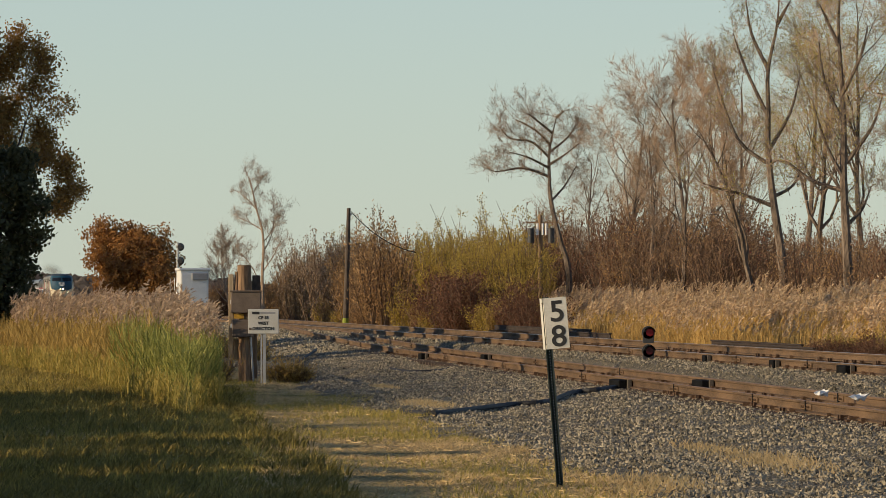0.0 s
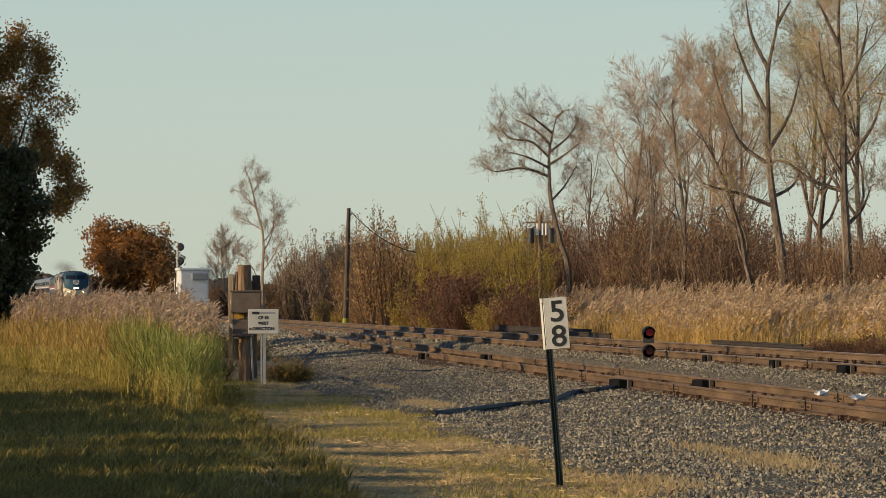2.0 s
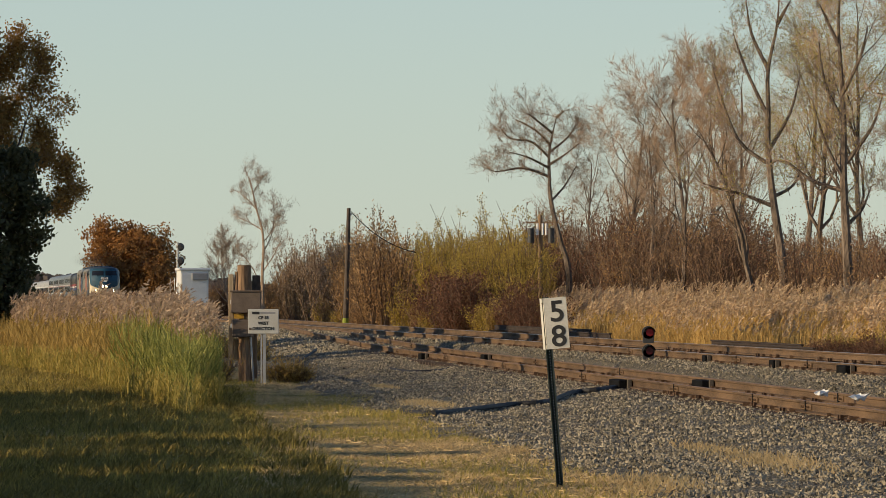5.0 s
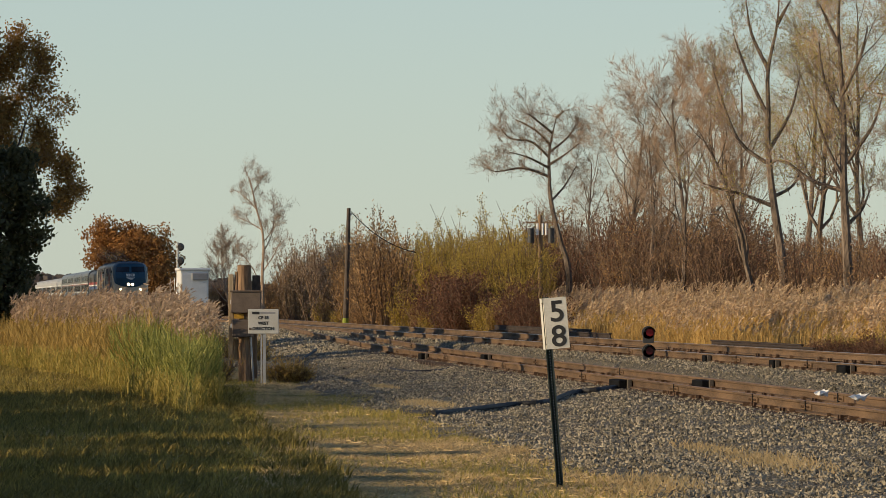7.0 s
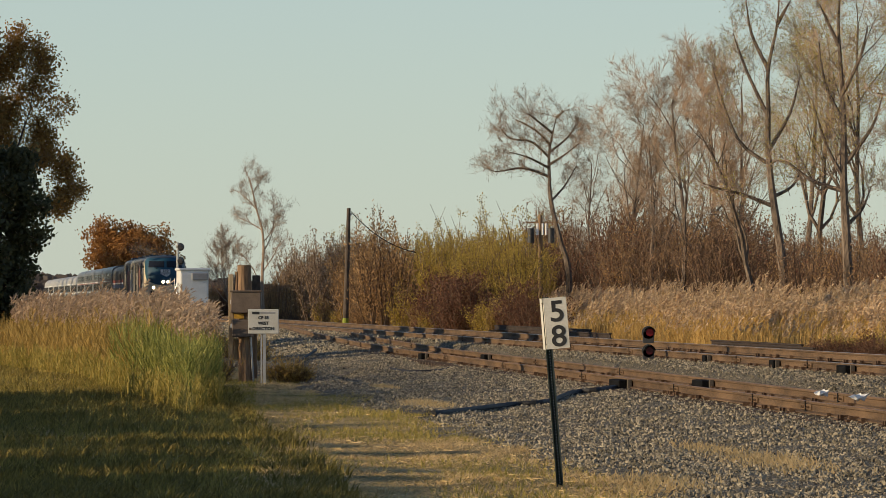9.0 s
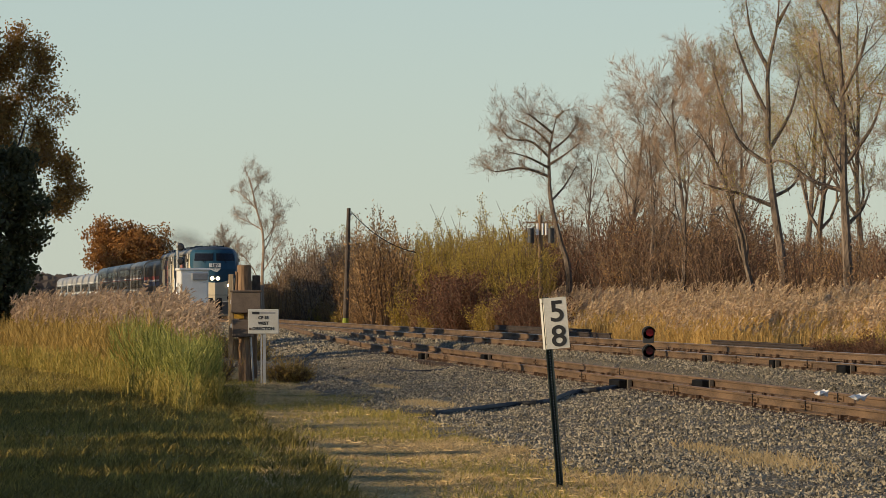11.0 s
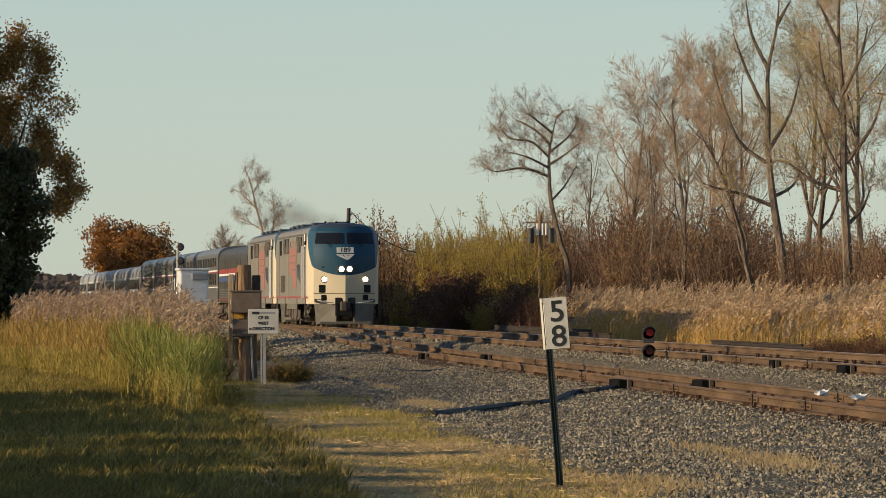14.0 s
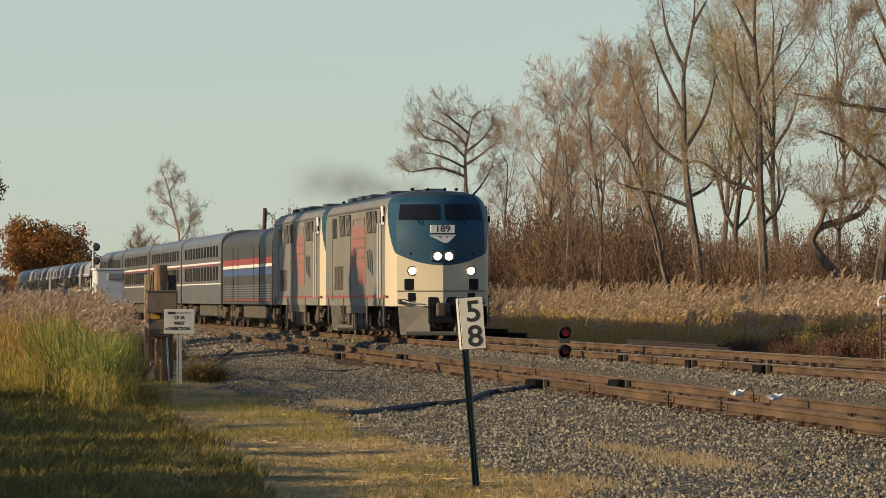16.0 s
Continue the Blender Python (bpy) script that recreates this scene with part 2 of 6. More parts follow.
def ballast_z(w, y):
    """Top of the ballast by the distance from the main near rail."""
    sx = siding(y)[0] - main_x(y)
    sz = siding(y)[1]
    berm = 0.20 * max(0.0, 1 - abs(y - 121) / 12.0)
    prof = [(sx - 6.5, -0.80), (sx - 5.0, -0.64), (sx - 4.2, -0.62 + berm), (sx - 3.5, -0.66 - berm * 0.4), (sx - 2.6, -0.60), (sx - 1.3, sz - 0.26), (sx - 0.6, sz - 0.20), (sx + 2.1, sz - 0.20)]
    prof += [(min(sx + 2.2, -0.6) + 0.01, -0.24), (-0.5, -0.2), (2.0, -0.10), (2.7, -0.15), (4.6, -0.85), (5.5, -1.1)]
    z = float(np.interp(w, [p[0] for p in prof], [p[1] for p in prof]))
    x = main_x(y) + w
    for cx, cy, rx, ry, deep in ((-2.75, 130, 0.62, 6.0, 0.36), (-0.8, 131, 0.5, 5.0, 0.30), (-2.0, 116, 0.5, 3.0, 0.14)):      # hollows scooped beside the siding
        d = ((x - cx + 0.05 * (y - cy)) / rx) ** 2 + ((y - cy) / ry) ** 2
        z -= deep * math.exp(-d)
        z += 0.4 * deep * math.exp(-((x - cx + 0.05 * (y - cy) + 1.7 * rx) / (0.6 * rx)) ** 2 - ((y - cy) / ry) ** 2)
    return z


# ---- ground and ballast ----
def build_ground():
    ys = sorted(set([-400, -200, -100, -60] + list(range(-40, 40, 5)) + [40 + 1.5 * i for i in range(60)] + [130 + 4 * i for i in range(60)] + [370, 400, 450, 520, 620, 800, 1100, 1600, 2500, 4000]))
    xs = [-4000, -1500, -600, -250, -120, -70] + [-50 + 1.5 * i for i in range(70)] + [60, 75, 100, 150, 300, 700, 1600, 4000]
    vs = [(x, y, ground_z(x, y) + 0.03 * noise.noise((x * 0.7, y * 0.7, 0))) for y in ys for x in xs]
    k = len(xs)
    fs = [(j * k + i, j * k + i + 1, (j + 1) * k + i + 1, (j + 1) * k + i) for j in range(len(ys) - 1) for i in range(k - 1)]
    tagged(mesh_object("ground", vs, fs, M_GRASSGROUND, smooth=True), "autumn turf of green and straw-yellow grass", "ground", kind="structure")
    # ballast bed
    ys = [20 + 0.8 * i for i in range(150)] + [140 + 3 * i for i in range(60)] + [320 + 20 * i for i in range(30)]
    vs, cols = [], 72
    for y in ys:
        sx = siding(y)[0] - main_x(y)
        for i in range(cols):
            w = sx - 6.5 + (5.5 - sx + 6.5) * i / (cols - 1)
            if i < 3:
                w += 1.2 * noise.noise((y * 0.25, i * 0.3, 5))
            vs.append((main_x(y) + w, y, ballast_z(w, y) + 0.05 * noise.noise((w * 1.3, y * 0.8, 3)) * (1 if w < sx - 0.9 else 0.3)))
    fs = [(j * cols + i, j * cols + i + 1, (j + 1) * cols + i + 1, (j + 1) * cols + i) for j in range(len(ys) - 1) for i in range(cols - 1)]
    tagged(mesh_object("ballast", vs, fs, M_BALLAST, smooth=True), "grey crushed stone ballast bed under the tracks", "ballast", kind="structure")


build_ground()

RAIL = [(-0.07, -0.175), (0.07, -0.175), (0.07, -0.155), (0.012, -0.135), (0.012, -0.045), (0.037, -0.035), (0.037, -0.004), (0.03, 0.0), (-0.03, 0.0), (-0.037, -0.004), (-0.037, -0.035), (-0.012, -0.045), (-0.012, -0.135), (-0.07, -0.155)]


def rail(name_label, fx, fz, y0, y1, head):
    ys = [y0 + (y1 - y0) * i / 160 for i in range(161)]
    ob = sweep("rail", [(fx(y), y, fz(y)) for y in ys], RAIL, M_RUST, mats=[M_RUST, head], idx_of=lambda j: 1 if j in (6, 7, 8) else 0)
    return tagged(ob, name_label, "rail", "rails of the tracks", "structure")


rail("rusty steel rail with a worn bright head", main_x, lambda y: 0.0, 25, 900, M_RAILHEAD)
rail("rusty steel rail with a worn bright head", lambda y: main_x(y) + 1.44, lambda y: 0.11, 25, 900, M_RAILHEAD)
rail("brown rusty steel rail of the siding", lambda y: siding(y)[0], lambda y: siding(y)[1], 25, 243, M_DULLHEAD)
rail("brown rusty steel rail of the siding", lambda y: siding(y)[0] + 1.44, lambda y: siding(y)[1], 25, 212, M_DULLHEAD)


# ---- vegetation generators ----
def tubes(segs, sides=4):
    """Tapered tubes for branch segments (p, q, r0, r1)."""
    vs, fs = [], []
    for p, q, a, b in segs:
        d = (q - p)
        n = d.orthogonal().normalized()
        m = d.cross(n).normalized()
        k = sides + 2 if a > 0.05 else (sides if a > 0.015 else 3)
        o = len(vs)
        if a < 0.0095:
            vs += [p - n * a, p + n * a, q + n * b, q - n * b]
            fs.append((o, o + 1, o + 2, o + 3))
            continue
        if a > 0.08:            # thick pieces reach a little into the next
            q = q + d.normalized() * a * 0.35
        for c, r in ((p, a), (q, b)):
            for i in range(k):
                t = 2 * math.pi * i / k
                vs.append(c + n * (r * math.cos(t)) + m * (r * math.sin(t)))
        fs += [(o + i, o + (i + 1) % k, o + k + (i + 1) % k, o + k + i) for i in range(k)]
    return vs, fs


def grow(rng, height, r0, lean, levels, spread, limbs, first, upward=0.25, crook=0.18, ratio=0.62):
    """Branch segments of a tree, and the ends of its twigs."""
    segs, tips = [], []

    def shoot(p, d, length, r, level):
        steps = 8 if level == 0 else (5 if level == 1 else (3 if level < 4 else 2))
        kids = []
        for i in range(steps):
            d = (d + Vector((rng.gauss(0, crook), rng.gauss(0, crook), rng.gauss(0, crook * 0.5) + (upward if level else 0.06))) * (0.42 if level == 0 else 1)).normalized()
            q = p + d * (length / steps)
            f0, f1 = 1 - 0.75 * i / steps, 1 - 0.75 * (i + 1) / steps
            segs.append((p, q, max(0.008, r * f0), max(0.007, r * f1)))
            t = (i + 1) / steps
            if t >= (first if level == 0 else 0.25):
                kids.append((q, d.copy(), r * f1, t))
            p = q
        tips.append((p, d.copy(), level))
        if level >= levels:
            return
        per = limbs[min(level, len(limbs) - 1)]
        for q, dd, rr, t in kids:
            for _ in range(per):
                a = rng.uniform(0, 2 * math.pi)
                n = dd.orthogonal().normalized()
                m = dd.cross(n)
                s = spread * rng.uniform(0.6, 1.3)
                nd = (dd * math.cos(s) + (n * math.cos(a) + m * math.sin(a)) * math.sin(s)).normalized()
                shoot(q, nd, length * (ratio[min(level, len(ratio) - 1)] if isinstance(ratio, tuple) else ratio) * rng.uniform(0.6, 1.1) * (1.15 - 0.5 * t), rr * rng.uniform(0.45, 0.7), level + 1)

    shoot(Vector((0, 0, -0.3)), Vector((lean[0], lean[1], 1)).normalized(), height, r0, 0)
    return segs, tips


def leaves_mesh(rng, tips, per, size, scatter, droop=0.0, minlevel=2, twiggy=False):
    """Leaves about the twig ends; on nearly bare trees most are fine twigs instead."""
    vs, fs = [], []
    for p, d, lv in tips:
        if lv < minlevel:
            continue
        if twiggy:
            for _ in range(1 if rng.random() < 0.6 else 2):
                a = (d + Vector((rng.gauss(0, 0.45), rng.gauss(0, 0.45), rng.gauss(0.15, 0.35)))).normalized() * rng.uniform(0.3, 0.75)
                b = a.cross(Vector((rng.gauss(0, 0.4), 1, 0))).normalized() * 0.0065
                q = p - d * rng.uniform(0, 0.4)
                o = len(vs)
                vs += [q - b, q + b, q + a]
                fs.append((o, o + 1, o + 2))
            if rng.random() < 0.8:
                continue
        for _ in range(per):
            c = p + Vector((rng.gauss(0, scatter), rng.gauss(0, scatter), rng.gauss(0, scatter) - droop * rng.random()))
            a = Vector((rng.gauss(0, 1), rng.gauss(0, 1), rng.gauss(0, 1) - droop * 3)).normalized() * size * rng.uniform(0.6, 1.3)
            b = a.orthogonal().normalized() * size * 0.32
            o = len(vs)
            vs += [c - a * 0.5, c + b, c + a * 0.5, c - b]
            fs.append((o, o + 1, o + 2, o + 3))
    return vs, fs


TREE_MESH = {}


def tree(name, key, x, y, label, category, seed, height, r0, lean=(0, 0), levels=3, spread=0.6, limbs=(2, 2, 2), first=0.35,
         per=4, size=0.12, scatter=0.25, droop=0.0, leaf=None, bark=None, turn=0.0, scale=1.0, upward=0.25, crook=0.18, z=None, minlevel=2, ratio=0.62, group="", top=None):
    if key not in TREE_MESH:
        rng = random.Random(seed)
        segs, tips = grow(rng, height, r0, lean, levels, spread, limbs, first, upward, crook, ratio)
        v, f = tubes(segs)
        t = bpy.data.meshes.new("trunk")
        t.from_pydata([tuple(a) for a in v], [], f)
        t.materials.append(bark or M_BARK)
        t.materials.append(M_TWIG)
        t.polygons.foreach_set("material_index", np.array([1 if len(a) == 4 and (v[a[0]] - v[a[1]]).length < 0.022 else 0 for a in f], dtype=np.int32))
        v, f = leaves_mesh(rng, tips, per, size, scatter, droop, minlevel, leaf in (M_L_BROWN, M_L_PALE))
        c = bpy.data.meshes.new("crown")
        c.from_pydata([tuple(a) for a in v], [], f)
        c.materials.append(leaf)
        TREE_MESH[key] = (t, c)
    t, c = TREE_MESH[key]
    if top is not None:            # scaled to reach that height
        scale = (top - ground_z(x, y)) / max(v.co.z for v in t.vertices)
    e = empty(name, pose(x, y, ground_z(x, y) if z is None else z, 0, 0, turn) @ Matrix.Diagonal((scale, scale, scale, 1)), label, category, group)
    for nm, me in (("trunk", t), ("crown", c)):
        new(nm, me).parent = e
    return e


def reed_bed(name, spots, label, hmin, hmax, seed, plume=True, stem=None, blade_w=0.02, leaves=3, plume_mat=None, plume_size=1.0):
    """Reeds at the given ground spots: stems with drooping blades, and plumes on top."""
    rng = random.Random(seed)
    vs, fs, idx = [], [], []

    def ribbon(pts, w, k):
        a = rng.uniform(0, math.pi)
        s = Vector((math.cos(a), math.sin(a) * 0.6, 0)) * w
        o = len(vs)
        n = len(pts)
        for i, p in enumerate(pts):
            t = 1 - 0.8 * i / (n - 1)
            vs.append(p - s * t)
            vs.append(p + s * t)
        for i in range(n - 1):
            fs.append((o + 2 * i, o + 2 * i + 1, o + 2 * i + 3, o + 2 * i + 2))
            idx.append(k)

    for x, y, g in spots:
        h = rng.uniform(hmin, hmax) * (g if g > 0 else 1)
        z = ground_z(x, y)
        b = Vector((x, y, z))
        lean = Vector((rng.gauss(0.07, 0.07), rng.gauss(0, 0.05), 0))
        top = b + Vector((0, 0, h)) + lean * h
        midp = b + Vector((0, 0, h * 0.55)) + lean * h * 0.35
        ribbon([b, midp, top], blade_w * 0.5, 0)
        for _ in range(leaves):
            t = rng.uniform(0.1, 0.8)
            p = b.lerp(top, t)
            a = rng.uniform(0, 2 * math.pi)
            o = Vector((math.cos(a), math.sin(a), 0))
            ln = h * rng.uniform(0.18, 0.32)
            ribbon([p, p + o * ln * 0.35 + Vector((0, 0, ln * 0.6)), p + o * ln * 0.85 + Vector((0, 0, ln * 0.55))], blade_w * 0.7, 0)
        if rng.random() < 0.8 * plume:
            ln = rng.uniform(0.16, 0.32)
            dr = Vector((rng.gauss(0.14, 0.08), rng.gauss(0, 0.08), 0))
            ln *= plume_size
            for _ in range(11 if plume_size > 1.15 else 14):         # a tuft of short soft sprays hanging to one side
                u = rng.random()
                c = top + Vector((0, 0, ln * (0.9 * u - 0.1))) + dr * (ln * 3.2) * u * u
                a = dr * rng.uniform(0.6, 2.2) + Vector((rng.gauss(0, 0.16), rng.gauss(0, 0.13), rng.gauss(0.22, 0.16)))
                a = a.normalized() * ln * rng.uniform(0.28, 0.5) * (1.15 - 0.55 * u)
                w = a.cross(Vector((rng.gauss(0, 0.5), 1, rng.gauss(0, 0.5)))).normalized() * ln * (0.1 if plume_size > 1.15 else 0.062) * (1.25 - 0.7 * u)
                o = len(vs)
                vs += [c - a * 0.35, c + w, c + a * 0.75, c - w]
                fs.append((o, o + 1, o + 2, o + 3))
                idx.append(1)
    return tagged(mesh_object(name, vs, fs, None, mats=[stem or M_REED, plume_mat or M_PLUME], idx=idx), label, "reeds", kind="stuff")


def by_track(px, w):
    """The place w metres right of the main near rail, on the sight line whose slope is px."""
    y = (16.66 + w) / (px + 0.0991)
    return main_x(y) + w, y


def spots_right(seed, n, w0, w1, y0, y1, power=1.6):
    rng = random.Random(seed)
    out = []
    for _ in range(n):
        y = y0 + (y1 - y0) * rng.random() ** 1.25
        w = w0 + (w1 - w0) * rng.random() ** power
        w += 1.2 * noise.noise((y * 0.12, 0, 9))
        step = float(np.interp(w - w0, (0, 1.2, 4.0), (0.78, 0.9, 1.0))) * float(np.interp(y, (112, 140, 165, 200), (0.68, 0.86, 0.88, 0.80)))
        out.append((main_x(y) + w, y, step * (0.88 + 0.34 * noise.noise((y * 0.15, w * 0.3, 2)) + 0.22 * noise.noise((y * 0.6, w, 4)) + 0.22 * rng.random())))
    return out


def spots_left(seed, n, k0, k1, d0, d1):
    """Spots of the near reed bed, from d0 to d1 metres behind its slanting front edge, between two sight-line slopes."""
    rng = random.Random(seed)
    out = []
    for _ in range(n):
        s = k0 + (k1 - k0) * rng.random()
        front = float(np.interp(s, (-0.085, -0.069, -0.058, -0.049, -0.0435, -0.0405), (142, 122, 95, 84, 92, 104)))
        y = front + d0 + (d1 - d0) * rng.random() ** 1.2 + 2.2 * noise.noise((s * 300, 0.5, 1))
        if -3.6 < s * y + 3.84 < 0.4 and abs(y - 110 - 0.305 * (s * y + 3.84)) < 0.55:
            continue
        out.append((s * y, y, float(np.interp(s, (-0.056, -0.048), (1.0, 0.86))) * (0.88 + 0.25 * rng.random()) * (1 + 0.16 * noise.noise((s * 220, y * 0.12, 3)))))
    return out


def build_reeds():
    reed_bed("reeds", spots_right(3, 15000, 16.2, 22.5, 112, 350), "tall dry tan reeds with feathery plumes beyond the tracks", 1.9, 2.5, 11, blade_w=0.03, leaves=2, plume_size=1.55, stem=M_REEDGOLD)
    reed_bed("reeds", spots_right(8, 6500, 14.7, 16.8, 112, 290, 1.0), "golden reed stems at the front of the reed bed", 1.0, 1.7, 16, plume=0.22, blade_w=0.03, leaves=2, plume_size=1.2, stem=M_REEDGOLD)
    reed_bed("reeds", spots_left(4, 4200, -0.083, -0.0455, 7, 30), "tall dry tan reeds with pinkish plumes beside the lawn", 1.15, 1.7, 12, blade_w=0.02, plume_size=1.1, plume_mat=M_PLUMEDARK)
    reed_bed("reeds", spots_left(5, 2900, -0.064, -0.0438, 0, 9), "green and yellowing reeds without plumes beside the lawn", 0.85, 1.4, 13, plume=False, stem=M_REEDGREEN, leaves=5)
    reed_bed("reeds", spots_left(6, 1900, -0.088, -0.058, 0, 12), "short golden reeds at the edge of the reed bed", 0.75, 1.4, 14, plume=False, leaves=5)
    reed_bed("reeds", spots_left(7, 2200, -0.088, -0.0425, -5, 3), "short brown and green grass at the foot of the reeds", 0.2, 0.75, 15, plume=False, stem=M_BLADE, leaves=5)


build_reeds()


BUSH_MESH = {}


def bush(key, x, y, label, seed, height, radius, stems, per, size, leaf, group, turn=0.0, scale=1.0, upright=0.25, bark=None, start=0.1, narrow=0.3, reach=0.9):
    """Many stems from one root, each set with leaves and short twigs from low down to its tip."""
    if key not in BUSH_MESH:
        rng = random.Random(seed)
        segs, vs, fs = [], [], []
        for _ in range(stems):
            a, s = rng.uniform(0, 2 * math.pi), rng.random() ** 0.7
            p = Vector((math.cos(a), math.sin(a), 0)) * radius * 0.35 * s + Vector((0, 0, -0.2))
            d = Vector((math.cos(a) * upright * s, math.sin(a) * upright * s, 1)).normalized()
            h = height * (1.05 - 0.35 * s) * rng.uniform(0.7, 1.05)
            r = 0.02 + 0.006 * h
            for i in range(5):
                d = (d + Vector((rng.gauss(0, 0.09), rng.gauss(0, 0.09), 0.03))).normalized()
                q = p + d * h / 5
                segs.append((p, q, r * (1 - 0.17 * i), r * (0.83 - 0.17 * i)))
                for _ in range(3):
                    t = p.lerp(q, rng.random())
                    e = (d * 0.9 + Vector((rng.gauss(0, 0.6), rng.gauss(0, 0.6), rng.uniform(0, 0.5)))).normalized() * rng.uniform(0.33, 1.0) * reach
                    segs.append((t, t + e, 0.009, 0.006))
                    if i / 5 >= start:
                        for _ in range(per):
                            c = t + e * rng.uniform(0.1, 1.1) + Vector((rng.gauss(0, 0.1), rng.gauss(0, 0.1), rng.gauss(0, 0.1)))
                            n = (e.normalized() * 1.2 + Vector((rng.gauss(0, 0.6), rng.gauss(0, 0.6), rng.gauss(0, 0.5)))).normalized() * size * rng.uniform(0.6, 1.4)
                            b = n.cross(Vector((rng.gauss(0, 1), rng.gauss(0, 1), rng.gauss(0, 1)))).normalized() * size * narrow
                            o = len(vs)
                            vs += [c - n * 0.5, c + b, c + n * 0.5, c - b]
                            fs.append((o, o + 1, o + 2, o + 3))
                p = q
        v, f = tubes(segs, 3)
        t = bpy.data.meshes.new("stem_clump")
        t.from_pydata([tuple(a) for a in v], [], f)
        t.materials.append(bark or M_STEM)
        c = bpy.data.meshes.new("foliage")
        c.from_pydata([tuple(a) for a in vs], [], fs)
        c.materials.append(leaf)
        BUSH_MESH[key] = (t, c)
    t, c = BUSH_MESH[key]
    name, category = {"weeds": ("weed_clump", "weeds"), "brush": ("brush_clump", "brush")}.get(group, ("shrub", "shrub"))
    e = empty(name, pose(x, y, ground_z(x, y), 0, 0, turn) @ Matrix.Diagonal((scale, scale, scale, 1)), label, category, group)
    new("stem_clump", t).parent = e
    new("foliage", c).parent = e
    return e


def build_trees():
    k = 9200.0
    W = dict(category="tree", group="bare trees beyond the reeds")
    tall = dict(levels=4, limbs=(2, 2, 2, 2), leaf=M_L_BROWN, first=0.34, spread=0.68, per=1, size=0.075, scatter=0.2, minlevel=4, upward=0.12, crook=0.2, ratio=(0.40, 0.6, 0.6, 0.62), **W)
    # sight-line slope, metres right of the track, kind, trunk, turn, height of the crown's top
    rows = [(1040, 24, "b", 13, 0.17, 40, 13.0), (1085, 28, "a", 10.5, 0.2, 250, 14.0), (1120, 23, "c", 14, 0.18, 90, 14.3), (1158, 22, "b", 13, 0.2, 200, 13.6),
            (1212, 22, "c", 14, 0.2, 300, 14.6), (1260, 27, "b", 13, 0.2, 120, 16.2), (1300, 30, "e", 14, 0.17, 250, 16.8), (1345, 21, "a", 10.5, 0.17, 100, 11.5), 
            (1422, 28, "e", 14, 0.2, 190, 18.0), (1445, 25, "d", 15, 0.24, 100, 17.0), (1535, 25, "e", 14, 0.18, 70, 17.0), (1640, 25, "b", 13, 0.28, 150, 15.5)]
    for i, (px, w, key, h, r, turn, up) in enumerate(rows):
        x, y = by_track((px - 784) / k, w)
        opts = dict(tall)
        if key in "de":
            opts.update(leaf=M_L_OLIVE, per=3 if key == "d" else 2)
        tree("tree", "tall_" + key, x, y, "tall nearly bare tree with thin branches and few brown leaves" if key not in "de" else "tall grey-barked tree with sparse yellow-green leaves",
             seed=30 + ord(key), height=h, r0=r, turn=turn, top=up, **opts)
    # trees that stand out by their limbs
    shaped_tree(*by_track(219 / k, 20), "slender bare tree with a long low limb", 0.2, 3, M_L_BROWN,
                ((0.1, 3.3), (-0.4, 5.1), (-0.9, 7.3), (-1.0, 8.7), (-1.0, 10.1), (-0.8, 11.2), (-0.6, 12.1)),
                (((-1.0, 8.7), (-2.5, 9.2), (-4.0, 9.0), (-4.6, 9.2)), ((-1.0, 9.8), (-2.0, 10.7), (-3.2, 10.9), (-3.8, 11.5)), ((-0.9, 7.3), (-0.1, 8.2), (0.6, 9.4)), ((-1.0, 10.1), (0.0, 10.9), (0.5, 11.6)), ((-0.8, 11.2), (-1.7, 11.9), (-2.2, 12.3)), ((-0.6, 12.1), (-0.1, 12.5)), ((-0.4, 5.1), (-1.2, 6.1)), ((-1.0, 9.2), (-2.2, 9.8), (-3.3, 10.1)), ((-1.0, 9.4), (-0.2, 9.9), (0.7, 10.6)), ((-1.0, 10.6), (-1.8, 11.4), (-2.9, 12.0))))
    shaped_tree(*by_track(608 / k, 21), "tall bare tree with long drooping limbs and few yellow leaves", 0.24, 4, M_L_OLIVE,
                ((-0.1, 2.3), (-0.3, 4.1), (-0.6, 6.1), (-0.8, 8.1), (-0.8, 9.9), (-0.8, 11.7), (-0.4, 13.7), (-0.3, 15.5)),
                (((-0.6, 5.7), (-1.9, 6.2), (-3.1, 6.5), (-3.9, 6.8)), ((-0.7, 7.5), (-2.1, 8.6), (-3.0, 11.0), (-3.2, 12.0)), ((-0.8, 9.6), (-1.8, 11.8), (-2.3, 13.3)), ((-0.8, 8.1), (0.2, 9.8), (0.7, 11.5)), ((-0.8, 11.7), (-1.5, 13.3), (-1.7, 14.8)), ((-0.6, 6.1), (0.3, 6.6), (0.8, 7.6)), ((-0.4, 13.7), (0.2, 14.8))))
